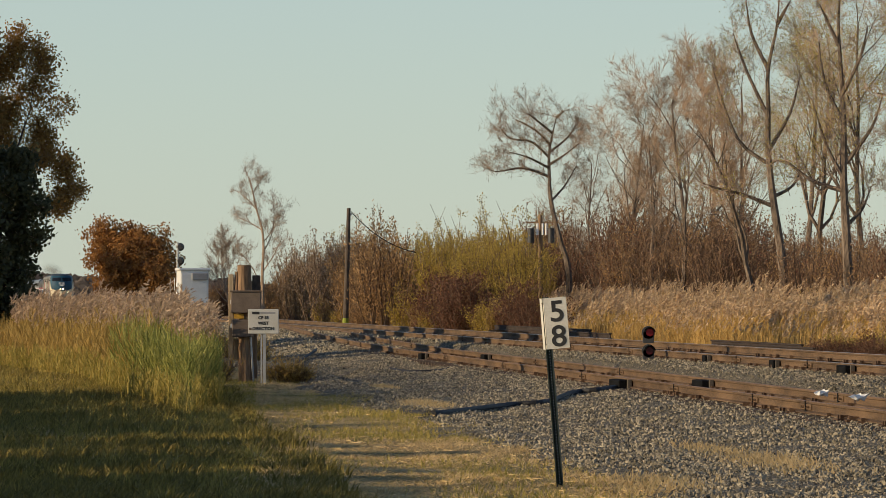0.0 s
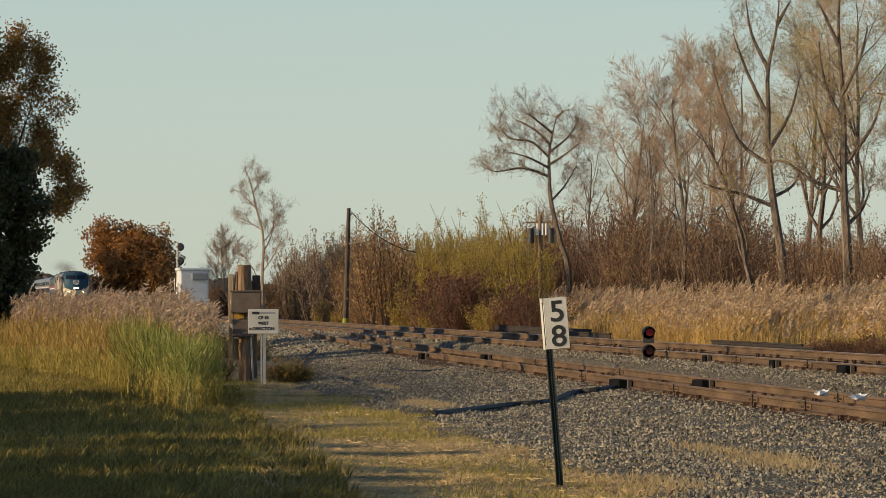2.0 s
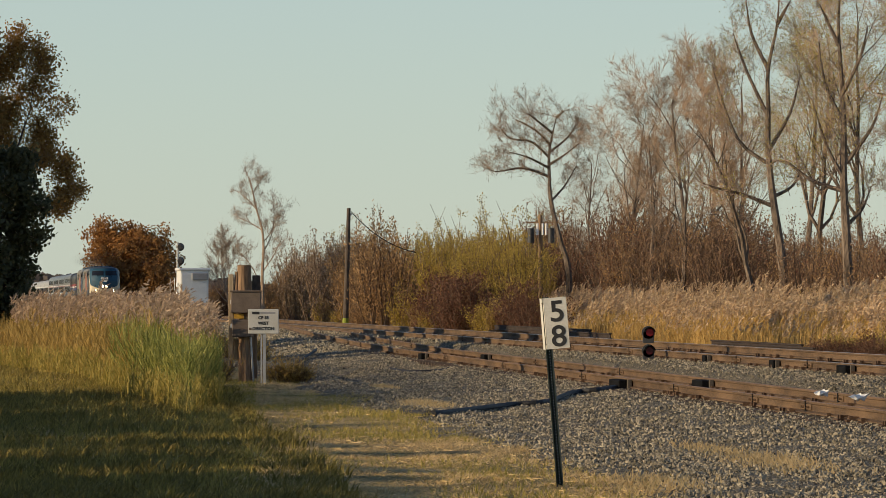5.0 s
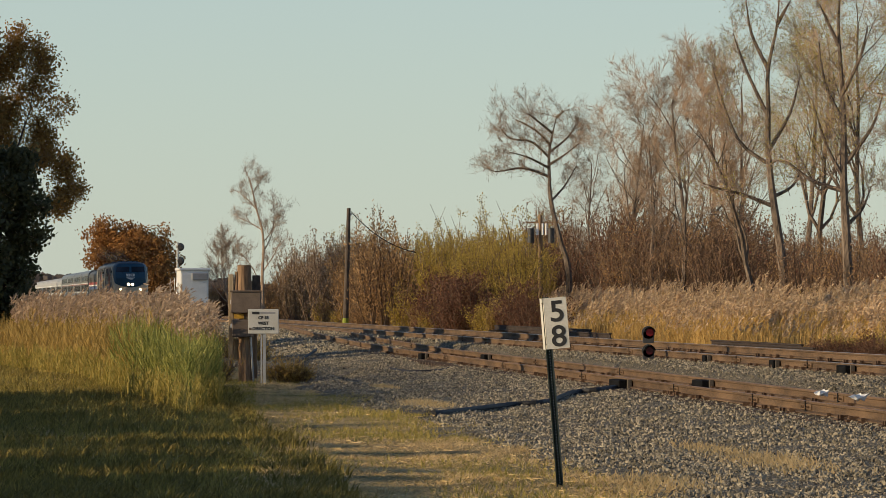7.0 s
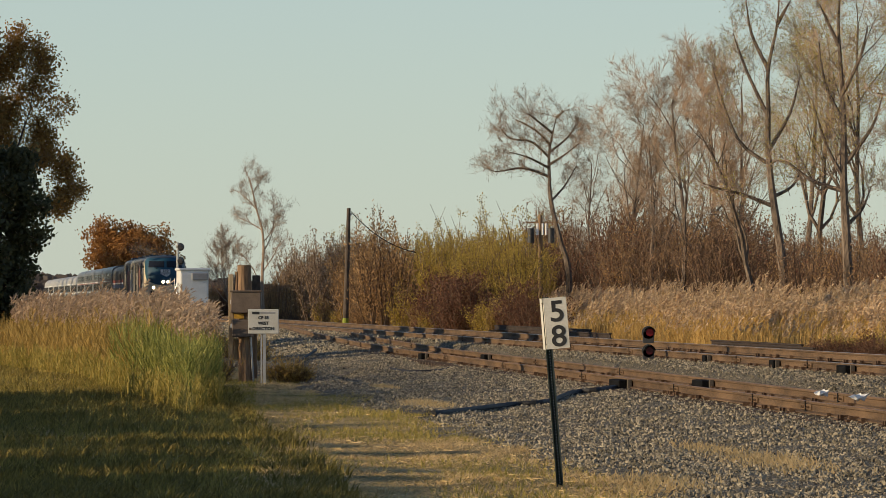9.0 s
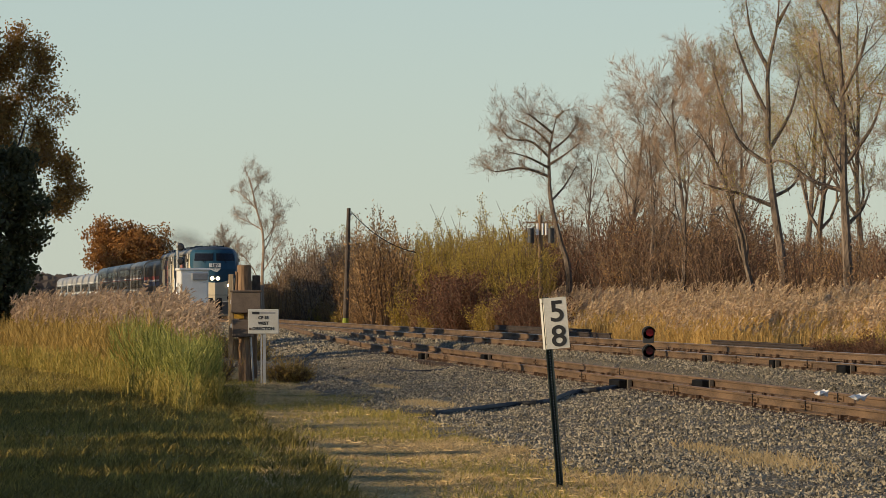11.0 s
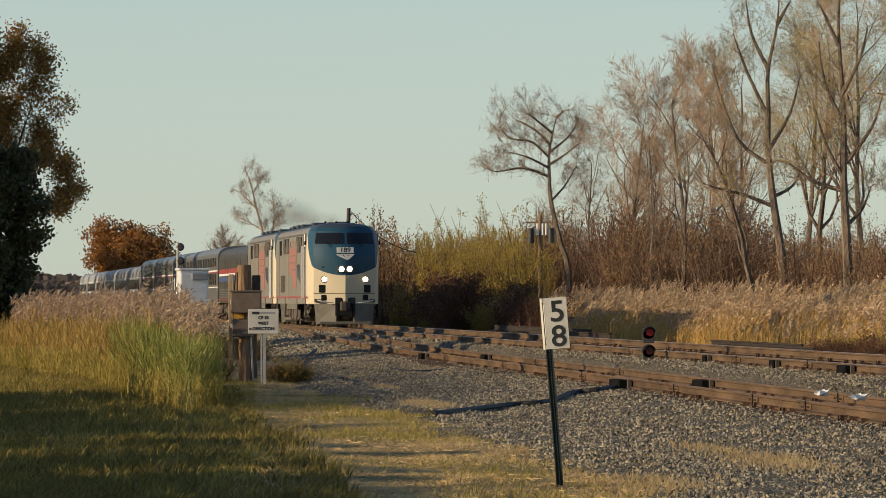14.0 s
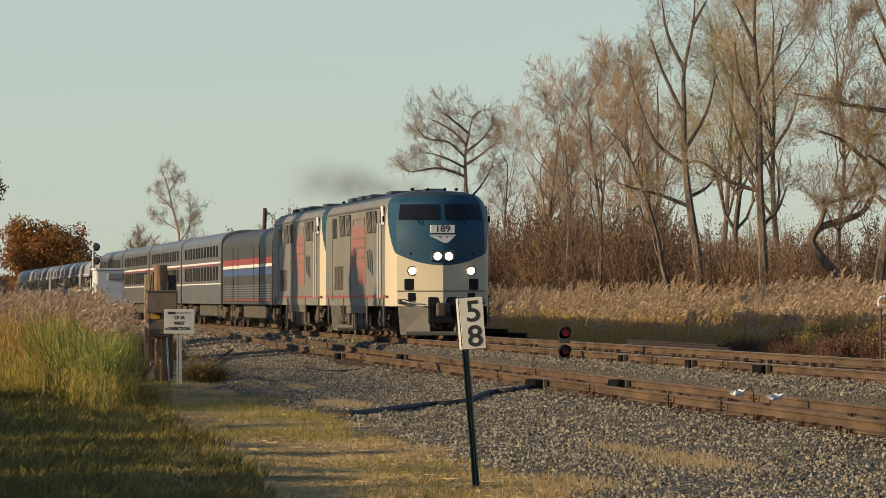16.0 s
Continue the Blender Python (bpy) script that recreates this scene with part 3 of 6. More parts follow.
    shaped_tree(*by_track(718 / k, 20), "tall dark-limbed tree with sparse yellow-green leaves", 0.24, 6, M_L_OLIVE,
                ((0.0, 2.3), (-0.1, 4.4), (-0.2, 6.5), (-0.2, 8.7), (-0.3, 10.7), (-0.4, 12.6), (-0.3, 14.5)),
                (((-0.2, 6.0), (-1.4, 6.4), (-2.5, 7.2), (-3.0, 7.1)), ((-0.1, 7.1), (0.9, 8.5), (1.3, 9.7)), ((-0.2, 8.7), (-0.9, 10.3), (-1.1, 12.0)), ((-0.3, 9.8), (0.4, 11.2), (0.7, 12.5)), ((-0.4, 11.8), (-1.2, 13.4)), ((-0.1, 4.6), (0.6, 5.3), (1.0, 6.2)), ((-0.2, 6.5), (-0.9, 7.8), (-1.4, 9.4))))
    # crooked bare tree, its trunk bent twice
    shaped_tree(*by_track(866 / k, 21), "crooked bare tree with a trunk bent twice", 0.24, 5, M_L_BROWN,
                ((0.0, 0.9), (-0.4, 2.4), (-0.9, 3.05), (-1.36, 3.76), (-1.2, 4.18), (-0.8, 4.4), (-0.06, 4.6), (0.56, 4.9), (0.88, 5.4), (1.02, 5.85), (0.71, 6.8), (0.77, 7.7), (0.54, 8.7)),
                (((-1.3, 3.95), (-0.96, 4.7), (-0.8, 5.2), (-0.06, 5.4), (0.56, 5.7), (1.0, 5.9)), ((0.71, 6.8), (-0.3, 7.6), (-1.2, 7.9)), ((0.77, 7.7), (1.4, 8.6))))
    shaped_tree(*by_track(921 / k, 20), "tree with golden leaves and a long drooping bare limb", 0.26, 9, M_L_GOLD,
                ((0.0, 2.0), (0.3, 4.0), (0.8, 6.0), (1.0, 8.3), (0.9, 10.5), (0.6, 13.0), (0.5, 15.0)),
                (((1.0, 8.2), (0.1, 8.4), (-1.1, 8.6), (-2.0, 8.85), (-3.0, 9.0)), ((0.8, 6.0), (0.0, 6.5), (-0.5, 6.8)), ((0.9, 7.0), (0.2, 7.6), (-0.4, 7.3)), ((0.5, 4.8), (-0.1, 5.4), (-0.4, 5.0)), ((1.0, 9.0), (0.2, 10.0), (-0.3, 11.0)), ((0.9, 10.5), (0.1, 11.8), (-0.2, 13.0))))
    rng = random.Random(8)
    # willow shrubs beyond the main track
    for i in range(60):
        px = 640 + 5.1 * i + rng.uniform(-6, 6)
        w = rng.uniform(11, 19)
        x, y = by_track((px - 784) / k, w)
        hs = 0.80 + rng.uniform(-0.22, 0.2) + (0.06 if 700 < px < 900 else 0)
        gold = i % 4 == 2
        bush("willow%d" % (i % 4), x, y, "shrub with golden autumn leaves" if gold else "bushy willow shrub with upright yellow-green leafy stems", 40 + i % 4, 7.6, 2.2 if gold else 1.8, 30, 19, 0.10, M_L_GOLD if gold else M_L_WILLOW, "willow shrubs", rng.uniform(0, 360), hs * (0.78 if gold else 1), upright=0.32 if gold else 0.2, reach=0.9 if gold else 0.55)
    # low undergrowth at the willows' feet: golden, russet and dark maroon, the maroon also painting in shade
    for i in range(58):
        px = rng.uniform(560, 960)
        x, y = by_track((px - 784) / k, rng.uniform(8.5, 11.5))
        kind = 2 if (770 < px < 850 or px > 900) and i % 3 else i % 2
        leaf, words = ((M_L_GOLD, "low shrub with golden leaves"), (M_L_BRUSH, "low russet brush beside the line"), (M_L_MAROON, "dark maroon brush below the willows"))[kind]
        bush("under%d" % kind, x, y, words, 54 + kind, 3.4, 2.2, 26, 9, 0.12, leaf, "brush", rng.uniform(0, 360), rng.uniform(0.45, 0.8) * (1.45 if kind == 2 else 1), upright=0.5, start=0.0)
    # russet brush at the far end of the willows
    for i in range(56):
        px = rng.uniform(492, 690)
        w = rng.uniform(9, 20)
        x, y = by_track((px - 784) / k, w)
        bush("russet%d" % (i % 3), x, y, "reddish brown brush beside the line", 50 + i % 3, 5.6, 2.2, 26, 10, 0.12, (M_L_BROWN, M_L_BRUSH, M_L_BRUSH)[i % 3], "brush", rng.uniform(0, 360), rng.uniform(0.75, 1.1) * (1.05 + 0.15 * (px - 492) / 198))
    for i in range(26):
        px = rng.uniform(318, 520)
        x, y = by_track((px - 784) / k, rng.uniform(8, 18))
        bush("lowred%d" % (i % 2), x, y, "low reddish brush far along the line", 57 + i % 2, 4.2, 2.4, 26, 9, 0.16, (M_L_BRUSH, M_L_MAROON)[i % 2], "brush", rng.uniform(0, 360), rng.uniform(0.6, 0.95), start=0.0)
    # brown brush under the tall trees
    for i in range(116):
        px = rng.uniform(930, 1740) if i < 64 else rng.uniform(950, 1330) if i < 92 else rng.uniform(1330, 1640)
        w = rng.uniform(20.5, 34)
        x, y = by_track((px - 784) / k, w)
        hs = rng.uniform(0.6, 1.0) * (1.5 if px < 1330 else 1.05)
        bush("brush%d" % (i % 4) if i % 12 else "redbrush", x, y, "leafless grey-brown brush under the trees" if i % 12 else "shrub with dark red autumn leaves", 60 + i % 4, 5.5, 2.4, 26, 7, 0.10, (M_L_BRUSH, M_L_DIM, M_L_DIM, M_L_MAROON)[i % 4] if i % 12 else M_L_RED, "brush", rng.uniform(0, 360), hs)
    # low weeds before the reeds, where the bed thins out
    for i in range(48):
        px = rng.uniform(1430, 1790)
        x, y = by_track((px - 784) / k, rng.uniform(10, 15.5))
        bush("weed%d" % (i % 3), x, y, ("low tangle of dry brown weeds", "low dark brown tangle of weeds", "low shrub with red autumn leaves")[i % 3], 80 + i % 3, 1.3, 1.3, 26, 8, 0.085, (M_L_OLIVE, M_L_MAROON, M_L_RED if i % 2 else M_L_MAROON)[i % 3], "weeds", rng.uniform(0, 360), rng.uniform(0.35, 0.65) + 0.4 * max(0, (px - 1500) / 290), start=0.0)
    for x, y, s in ((-5.6, 150, 0.7), (-6.2, 158, 0.8), (-6.9, 168, 0.6), (-6.0, 172, 0.5), (-7.6, 180, 0.8), (-5.6, 165, 0.4), (-8.2, 190, 0.9), (-1.9, 120, 0.25), (-0.9, 117, 0.2), (-3.45, 112.5, 0.5), (-3.1, 112.5, 0.4), (-4.9, 111, 0.6)):
        bush("tuft", x, y, "tuft of yellow-green weeds at the post's foot", 85, 1.0, 1.0, 30, 3, 0.2, M_REED, "weeds", x * 90, s, narrow=0.1, upright=0.7)
    # slender pale trees far along the line
    shaped_tree(-13.74, 395, "slender pale tree with an airy crown of fine twigs", 0.13, 12, M_L_PALE,
                ((0.0, 3.5), (0.1, 5.65), (0.0, 7.3), (-0.45, 8.95), (-0.7, 10.15), (-1.0, 11.2), (-1.3, 11.9)),
                (((-0.45, 8.9), (-1.2, 9.7), (-2.0, 10.3)), ((0.0, 7.3), (-1.0, 7.9), (-1.9, 8.3)), ((0.1, 5.65), (0.7, 6.9), (0.9, 8.4), (0.8, 9.4)), ((-0.7, 10.15), (-0.2, 11.0), (0.0, 11.4)), ((0.0, 6.3), (0.7, 7.2), (1.1, 8.6)), ((0.0, 3.0), (-0.8, 4.5), (-1.5, 5.4), (-1.9, 5.7)), ((0.1, 4.2), (0.9, 5.4), (1.5, 6.6))), 0.8)
    tree("tree", "airy2", -16.3, 400, "low pale round-crowned tree", "tree", 75, 4.4, 0.1, levels=4, limbs=(2, 1, 2, 1), first=0.2, spread=0.7, leaf=M_L_PALE, bark=M_TWIG, per=2, size=0.08, scatter=0.3, minlevel=3, ratio=(0.5, 0.5, 0.55, 0.6), top=6.9)
    # round russet oak behind the line
    tree("tree", "oak", -37.4, 620, "round russet-leaved oak beside the line", "tree", 72, 7.8, 0.3, levels=3, limbs=(3, 3, 3), first=0.10, spread=1.05, leaf=M_L_RUSSET, per=13, size=0.42, scatter=0.36, minlevel=2, upward=0.02, ratio=0.82, top=10.6)
    # leafy tree and conifer at the lawn's far edge
    tree("tree", "left", -15.7, 185, "autumn tree with bronze and olive leaves", "tree", 73, 11.8, 0.22, levels=4, limbs=(2, 2, 3, 2), first=0.36, spread=0.7, leaf=M_L_BRONZE, per=9, size=0.15, scatter=0.22, minlevel=3, upward=0.12, ratio=0.5, bark=M_DARKBARK, top=11.9)
    for x, y, sc, tn in ((-13.9, 158, 0.9, 0), (-15.2, 156, 1.0, 80)):
        tree("conifer", "conifer", x, y, "dark green conifer in shade", "tree", 74, 6.6, 0.14, levels=2, limbs=(8, 4), first=0.02, spread=1.2, leaf=M_L_DARK, per=14, size=0.2, scatter=0.16, minlevel=1, upward=0.05, ratio=0.27, bark=M_DARKBARK, turn=tn, scale=sc)
    # unseen trees and hedge along the lawn's other side, added to shade lawn and train
    for x, y, sc in ((-20.5, 149, 0.40), (-21.5, 153.5, 0.45), (-21, 190.5, 0.60), (-21.5, 178.5, 0.60), (-22.5, 184.5, 0.61), *[(-0.0852 * y - 7 - 2 * (i % 2), y, (0.62 if y > 470 else 0.5 if 380 < y < 400 else 0.74) + 0.05 * (i % 3)) for i, y in enumerate((302, 314, 326, 338, *range(350, 480, 6), *range(490, 650, 20)))]):
        tree("tree", "row", x, y, "autumn tree with bronze and olive leaves", "tree", 76, 11.8, 0.22, levels=3, limbs=(2, 2, 1), first=0.12, spread=0.8, ratio=(0.4, 0.5), per=8, size=1.05, scatter=0.6, minlevel=2,
             turn=rng.uniform(0, 360), top=sc * 15.5, leaf=M_L_BRONZE, bark=M_DARKBARK, group="trees along the lawn")
    for i in range(34):
        y = 30 + 2.0 * i + rng.uniform(-0.6, 0.6)
        if i == 14:
            continue
        # unseen hedge; the nearer shrubs are leafy only high up, shaping the lawn's shadow
        near = i < 26
        bush("hedge%d" % (i % 2 + 2 * near), -0.0852 * y - 4.0 + rng.uniform(-0.8, 0.6), y, "unseen green shrub added to shade the lawn", 90 + i % 2, 1.62 if near else 1.4, 1.7, 16 if near else 70, 26 if near else 5, 0.34 if near else 0.42, M_L_WILLOW, "shrubs along the lawn", rng.uniform(0, 360), rng.uniform(1.0, 1.12), upright=0.35 if near else 0.4, start=0.6 if near else 0.1)


def shaped_tree(x, y, label, r0, seed, leaf, trunk, limbs, twig=1.0):
    """A tree whose trunk and main limbs follow given courses (metres across and up); twigs grow from them."""
    e = empty("tree", pose(x, y, ground_z(x, y)), label, "tree", "bare trees beyond the reeds")
    rng = random.Random(seed)
    segs, tips = [], []

    def course(pts, a, b, depth):
        pts = [Vector((p[0], depth * i / max(1, len(pts) - 1), p[1])) for i, p in enumerate(pts)]
        fine = []
        for i in range(len(pts) - 1):
            p0, p1, p2, p3 = pts[max(i - 1, 0)], pts[i], pts[i + 1], pts[min(i + 2, len(pts) - 1)]
            for j in range(4):
                t = j / 4
                fine.append(0.5 * (2 * p1 + (p2 - p0) * t + (2 * p0 - 5 * p1 + 4 * p2 - p3) * t * t + (3 * p1 - p0 - 3 * p2 + p3) * t ** 3))
        fine.append(pts[-1])
        n = len(fine) - 1
        for i in range(n):
            segs.append((fine[i], fine[i + 1], a + (b - a) * i / n, a + (b - a) * (i + 1) / n))
        return fine

    def twigs(p, d, length, r):
        sg, tp = grow(rng, length, r, (0, 0), 2, 0.7, (1, 1), 0.15, 0.1, 0.22, (0.6, 0.65))
        m = d.to_track_quat("Z", "Y").to_matrix()
        for s in sg:
            segs.append((m @ s[0] + p, m @ s[1] + p, s[2], s[3]))
        for q in tp:
            tips.append((m @ q[0] + p, q[1], q[2]))

    line = course(((0.15, -0.3),) + trunk, r0, 0.03, 0.0)
    for i in range(len(line) // 2, len(line), 2):
        twigs(line[i], Vector((rng.uniform(-1, 1), rng.uniform(-1, 1), 0.6)).normalized(), rng.uniform(1.0, 1.7) * twig, 0.026)
    for l in limbs:
        pts = course(l, r0 * 0.42, 0.025, rng.uniform(-1.5, 1.5))
        for i in range(2, len(pts)):
            d = (pts[i] - pts[i - 1]).normalized()
            for _ in range(2 if rng.random() < 0.12 else 1):
                twigs(pts[i], (d * 0.5 + Vector((rng.uniform(-0.8, 0.8), rng.uniform(-0.8, 0.8), rng.uniform(-0.1, 0.8)))).normalized(), rng.uniform(0.9, 2.0) * twig, 0.02)
    v, f = tubes(segs)
    mesh_object("trunk", v, f, None, e, mats=[M_TWIG if leaf is M_L_PALE else M_BARK, M_TWIG], idx=[1 if len(a) == 4 and (v[a[0]] - v[a[1]]).length < 0.034 else 0 for a in f])
    v, f = leaves_mesh(rng, tips, 1 if leaf is M_L_BROWN else 3 if leaf is M_L_GOLD else 2, 0.075, 0.15, 0, 2, leaf in (M_L_BROWN, M_L_PALE))
    mesh_object("crown", v, f, leaf, e)


build_trees()


def build_far_woods():
    rng = random.Random(31)
    vs, fs = [], []
    for i in range(2600):
        x = rng.uniform(-420, 320)
        y = 1500 + rng.uniform(0, 160)
        h = 9.5 * (0.75 + 0.4 * noise.noise((x * 0.02, 0, 4))) * (1 if x < -60 else 0.75)
        for _ in range(7):
            c = Vector((x + rng.gauss(0, 2), y, -0.7 + h * rng.random() ** 0.7))
            r = rng.uniform(0.8, 2.2)
            a = rng.uniform(0, 3)
            o = len(vs)
            vs += [c + Vector((math.cos(a + k * 1.571) * r, 0.3 * rng.gauss(0, 1), math.sin(a + k * 1.571) * r * 0.8)) for k in range(4)]
            fs.append((o, o + 1, o + 2, o + 3))
    tagged(mesh_object("far_woods", vs, fs, M_FARWOOD), "hazy grey-brown woods on the horizon", "woods", kind="stuff")


build_far_woods()


def build_lawn():
    rng = random.Random(17)
    for name, n, material, label, tall in (("grass", 105000, M_BLADE, "short green and yellow lawn grass", 0.075), ("dry_grass", 150000, M_STRAW, "dry straw lying in the lawn", 0.07)):
        vs, fs = [], []
        for _ in range(n):
            y = 43 + 72 * rng.random() ** 1.5
            edge = siding(y)[0] - 4.9 + 0.9 * noise.noise((y * 0.25, 0.2, 5))
            x = -0.088 * y + (edge + 0.088 * y) * rng.random()
            g = noise.noise((x * 0.35, y * 0.12, 7))
            g += 0.5 * math.exp(-((x + 1.3) / 1.3) ** 2 - ((y - 75) / 9) ** 2) + (0.45 if x < -0.036 * y else -0.34)
            if (material is M_BLADE) == (g + rng.gauss(0, 0.25) < -0.05):
                continue
            z = ground_z(x, y)
            h = tall * rng.uniform(0.5, 1.6) * (0.55 + 1.6 * max(0, noise.noise((x * 2.6, y * 0.9, 3)))) * (1.4 if x < -0.75 - 0.064 * (y - 48) + 0.5 * noise.noise((y * 0.4, 1, 1)) else 1)
            a = rng.uniform(0, 2 * math.pi)
            s = Vector((math.cos(a), math.sin(a), 0)) * 0.008
            l = Vector((rng.gauss(0, 0.5), rng.gauss(0, 0.5), 0)) * h * (1 if material is M_BLADE else 2.2)
            b = Vector((x, y, z - 0.01))
            o = len(vs)
            if material is M_STRAW and rng.random() < 0.02:          # a stalk lying on the turf
                far = Vector((math.cos(a) * 0.07, math.sin(a) * 0.3, 0)) * rng.uniform(0.6, 1.6)
                b = b + Vector((0, 0, 0.02))
                vs += [b, b + far, b + far + Vector((0, 0, 0.008)), b + Vector((0, 0, 0.008))]
                fs.append((o, o + 1, o + 2, o + 3))
                continue
            vs += [b - s, b + s, b + l + Vector((0, 0, h * (1 if material is M_BLADE else 0.6)))]
            fs.append((o, o + 1, o + 2))
        # strips of dry grass growing through the ballast
        if material is M_STRAW:
            for cx, cy, rx, ry, m in ((3.6, 57, 0.4, 3.4, 800), (3.1, 62, 0.25, 2.0, 320), (-0.3, 88, 0.4, 3.0, 600), (-1.2, 106, 0.25, 2, 450), (2.0, 51, 0.5, 2, 700)):
                for _ in range(m):
                    y = cy + rng.gauss(0, ry * 0.5)
                    x = cx - 0.09 * (y - cy) + rng.gauss(0, rx * 0.5)
                    z = ballast_z(x - main_x(y), y)
                    h = rng.uniform(0.03, 0.11)
                    s = Vector((0.01, 0, 0))
                    b = Vector((x, y, z - 0.01))
                    o = len(vs)
                    vs += [b - s, b + s, b + Vector((rng.gauss(0, 0.06), rng.gauss(0, 0.06), h))]
                    fs.append((o, o + 1, o + 2))
        tagged(mesh_object(name, vs, fs, material), label, "grass", kind="stuff")


build_lawn()


def build_dark_shade_grass():
    """Unmown grass and weeds at the lawn's low edge, before the reeds, coloured dark to deepen the shade there."""
    rng = random.Random(19)
    vs, fs = [], []
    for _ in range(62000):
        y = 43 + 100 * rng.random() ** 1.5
        # the dark grass ends where the shadow on the lawn ends
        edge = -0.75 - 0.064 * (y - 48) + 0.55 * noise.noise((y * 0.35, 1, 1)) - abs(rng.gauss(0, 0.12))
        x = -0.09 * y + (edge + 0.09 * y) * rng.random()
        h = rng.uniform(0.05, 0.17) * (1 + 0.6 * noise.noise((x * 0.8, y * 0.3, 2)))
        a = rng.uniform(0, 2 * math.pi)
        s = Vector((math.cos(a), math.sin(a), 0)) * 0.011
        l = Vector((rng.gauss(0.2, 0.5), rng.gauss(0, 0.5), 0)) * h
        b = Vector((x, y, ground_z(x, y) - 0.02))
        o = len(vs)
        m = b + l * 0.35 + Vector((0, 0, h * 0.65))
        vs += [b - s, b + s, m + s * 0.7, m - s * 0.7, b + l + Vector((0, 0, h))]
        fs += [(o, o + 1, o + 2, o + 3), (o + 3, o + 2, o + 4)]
    tagged(mesh_object("rough_grass", vs, fs, M_SHADEGRASS), "unmown grass coloured dark for the shade at the lawn's edge", "grass", kind="stuff")


build_dark_shade_grass()


# ---- train ----
TRAIN = []            # (thing, metres behind the leading nose)


def livery(name, blue_nose=True):
    """Silver grey paint, cream on the lower nose, with a blue nose whose lower edge sweeps up over the cab; a dark
    roof. The sides' weaker light is painted in as a darker grey.
    """
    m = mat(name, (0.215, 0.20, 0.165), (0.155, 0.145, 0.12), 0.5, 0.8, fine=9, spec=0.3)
    nt = m.node_tree
    b = nt.nodes["Principled BSDF"]
    grey = b.inputs["Base Color"].links[0].from_socket
    tc = nt.nodes.new("ShaderNodeTexCoord")
    sep = nt.nodes.new("ShaderNodeSeparateXYZ")
    nt.links.new(tc.outputs["Object"], sep.inputs[0])

    def calc(op, a, c=None, d=None):
        n = nt.nodes.new("ShaderNodeMath")
        n.operation = op
        for i, v in enumerate((a, c, d)):
            if v is None:
                continue
            if isinstance(v, (int, float)):
                n.inputs[i].default_value = v
            else:
                nt.links.new(v, n.inputs[i])
        return n.outputs[0]

    X, Y, Z = sep.outputs
    edge = calc("MULTIPLY_ADD", calc("POWER", calc("ABSOLUTE", X), 2.0), 0.2, 2.14)
    edge = calc("MULTIPLY_ADD", calc("POWER", calc("MAXIMUM", calc("SUBTRACT", Y, 0.62), 0.0), 1.25), 1.15, edge)
    blue = calc("GREATER_THAN", Z, edge)
    roof = calc("MULTIPLY", calc("GREATER_THAN", Z, 4.14), calc("GREATER_THAN", Y, 0.2))
    # lower nose stays paler; the sides' weaker light is mixed into their grey
    lit_cream = nt.nodes.new("ShaderNodeMix")
    lit_cream.data_type = "RGBA"
    lit_cream.inputs["B"].default_value = (0.56, 0.48, 0.335, 1)
    nt.links.new(grey, lit_cream.inputs["A"])
    nt.links.new(calc("LESS_THAN", Y, 1.75), lit_cream.inputs["Factor"])
    grey = lit_cream.outputs["Result"]
    mix = nt.nodes.new("ShaderNodeMix")
    mix.data_type = "RGBA"
    mix.inputs["B"].default_value = (0.015, 0.062, 0.10, 1)
    nt.links.new(grey, mix.inputs["A"])
    nt.links.new(blue, mix.inputs["Factor"])
    mix2 = nt.nodes.new("ShaderNodeMix")
    mix2.data_type = "RGBA"
    mix2.inputs["B"].default_value = (0.035, 0.05, 0.065, 1)
    nt.links.new(mix.outputs["Result"], mix2.inputs["A"])
    nt.links.new(roof, mix2.inputs["Factor"])
    nt.links.new(mix2.outputs["Result"], b.inputs["Base Color"])
    return m


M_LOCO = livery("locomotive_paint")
M_LOCOGREY = mat("locomotive_grey", (0.17, 0.155, 0.125), (0.12, 0.11, 0.09), 0.6, 1.0, fine=5)
M_DARKSTEEL = mat("grimy_steel", (0.055, 0.045, 0.035), (0.13, 0.11, 0.085), 0.75, 3.0)
M_VOID = mat("dark_recess", (0.008, 0.008, 0.009), (0.015, 0.015, 0.015), 0.7, 3.0)
M_HEADLIGHT = mat("lit_lamp", (1, 1, 1), (1, 1, 1), 0.3, glow=((1.0, 0.80, 0.48), 7.0))
# sleeper metal, darkened in its colour for the tree shade on these cars
M_STAINLESS = mat("shade_toned_stainless", (0.15, 0.147, 0.14), (0.25, 0.245, 0.235), 0.4, 0.7, metal=0.6, fine=6)
M_COACH = mat("satin_stainless", (0.27, 0.265, 0.25), (0.40, 0.39, 0.37), 0.5, 0.7, metal=0.25, fine=6)
# grey baggage side, its tone lowered likewise for tree shade
M_BAGGAGE = mat("shade_toned_grey_side", (0.05, 0.047, 0.041), (0.08, 0.076, 0.067), 0.5, 0.7, metal=0.3, fine=6)
M_CARGLASS = mat("dark_window_glass", (0.008, 0.009, 0.010), (0.014, 0.015, 0.017), 0.18, 1.0, spec=0.35)
M_RED = mat("red_stripe", (0.30, 0.06, 0.05), (0.24, 0.05, 0.045), 0.5, 3.0)
M_BLUE = mat("blue_stripe", (0.06, 0.10, 0.20), (0.05, 0.08, 0.17), 0.5, 3.0)
M_WHITESTRIPE = mat("white_stripe", (0.70, 0.69, 0.66), (0.6, 0.6, 0.57), 0.5, 3.0)
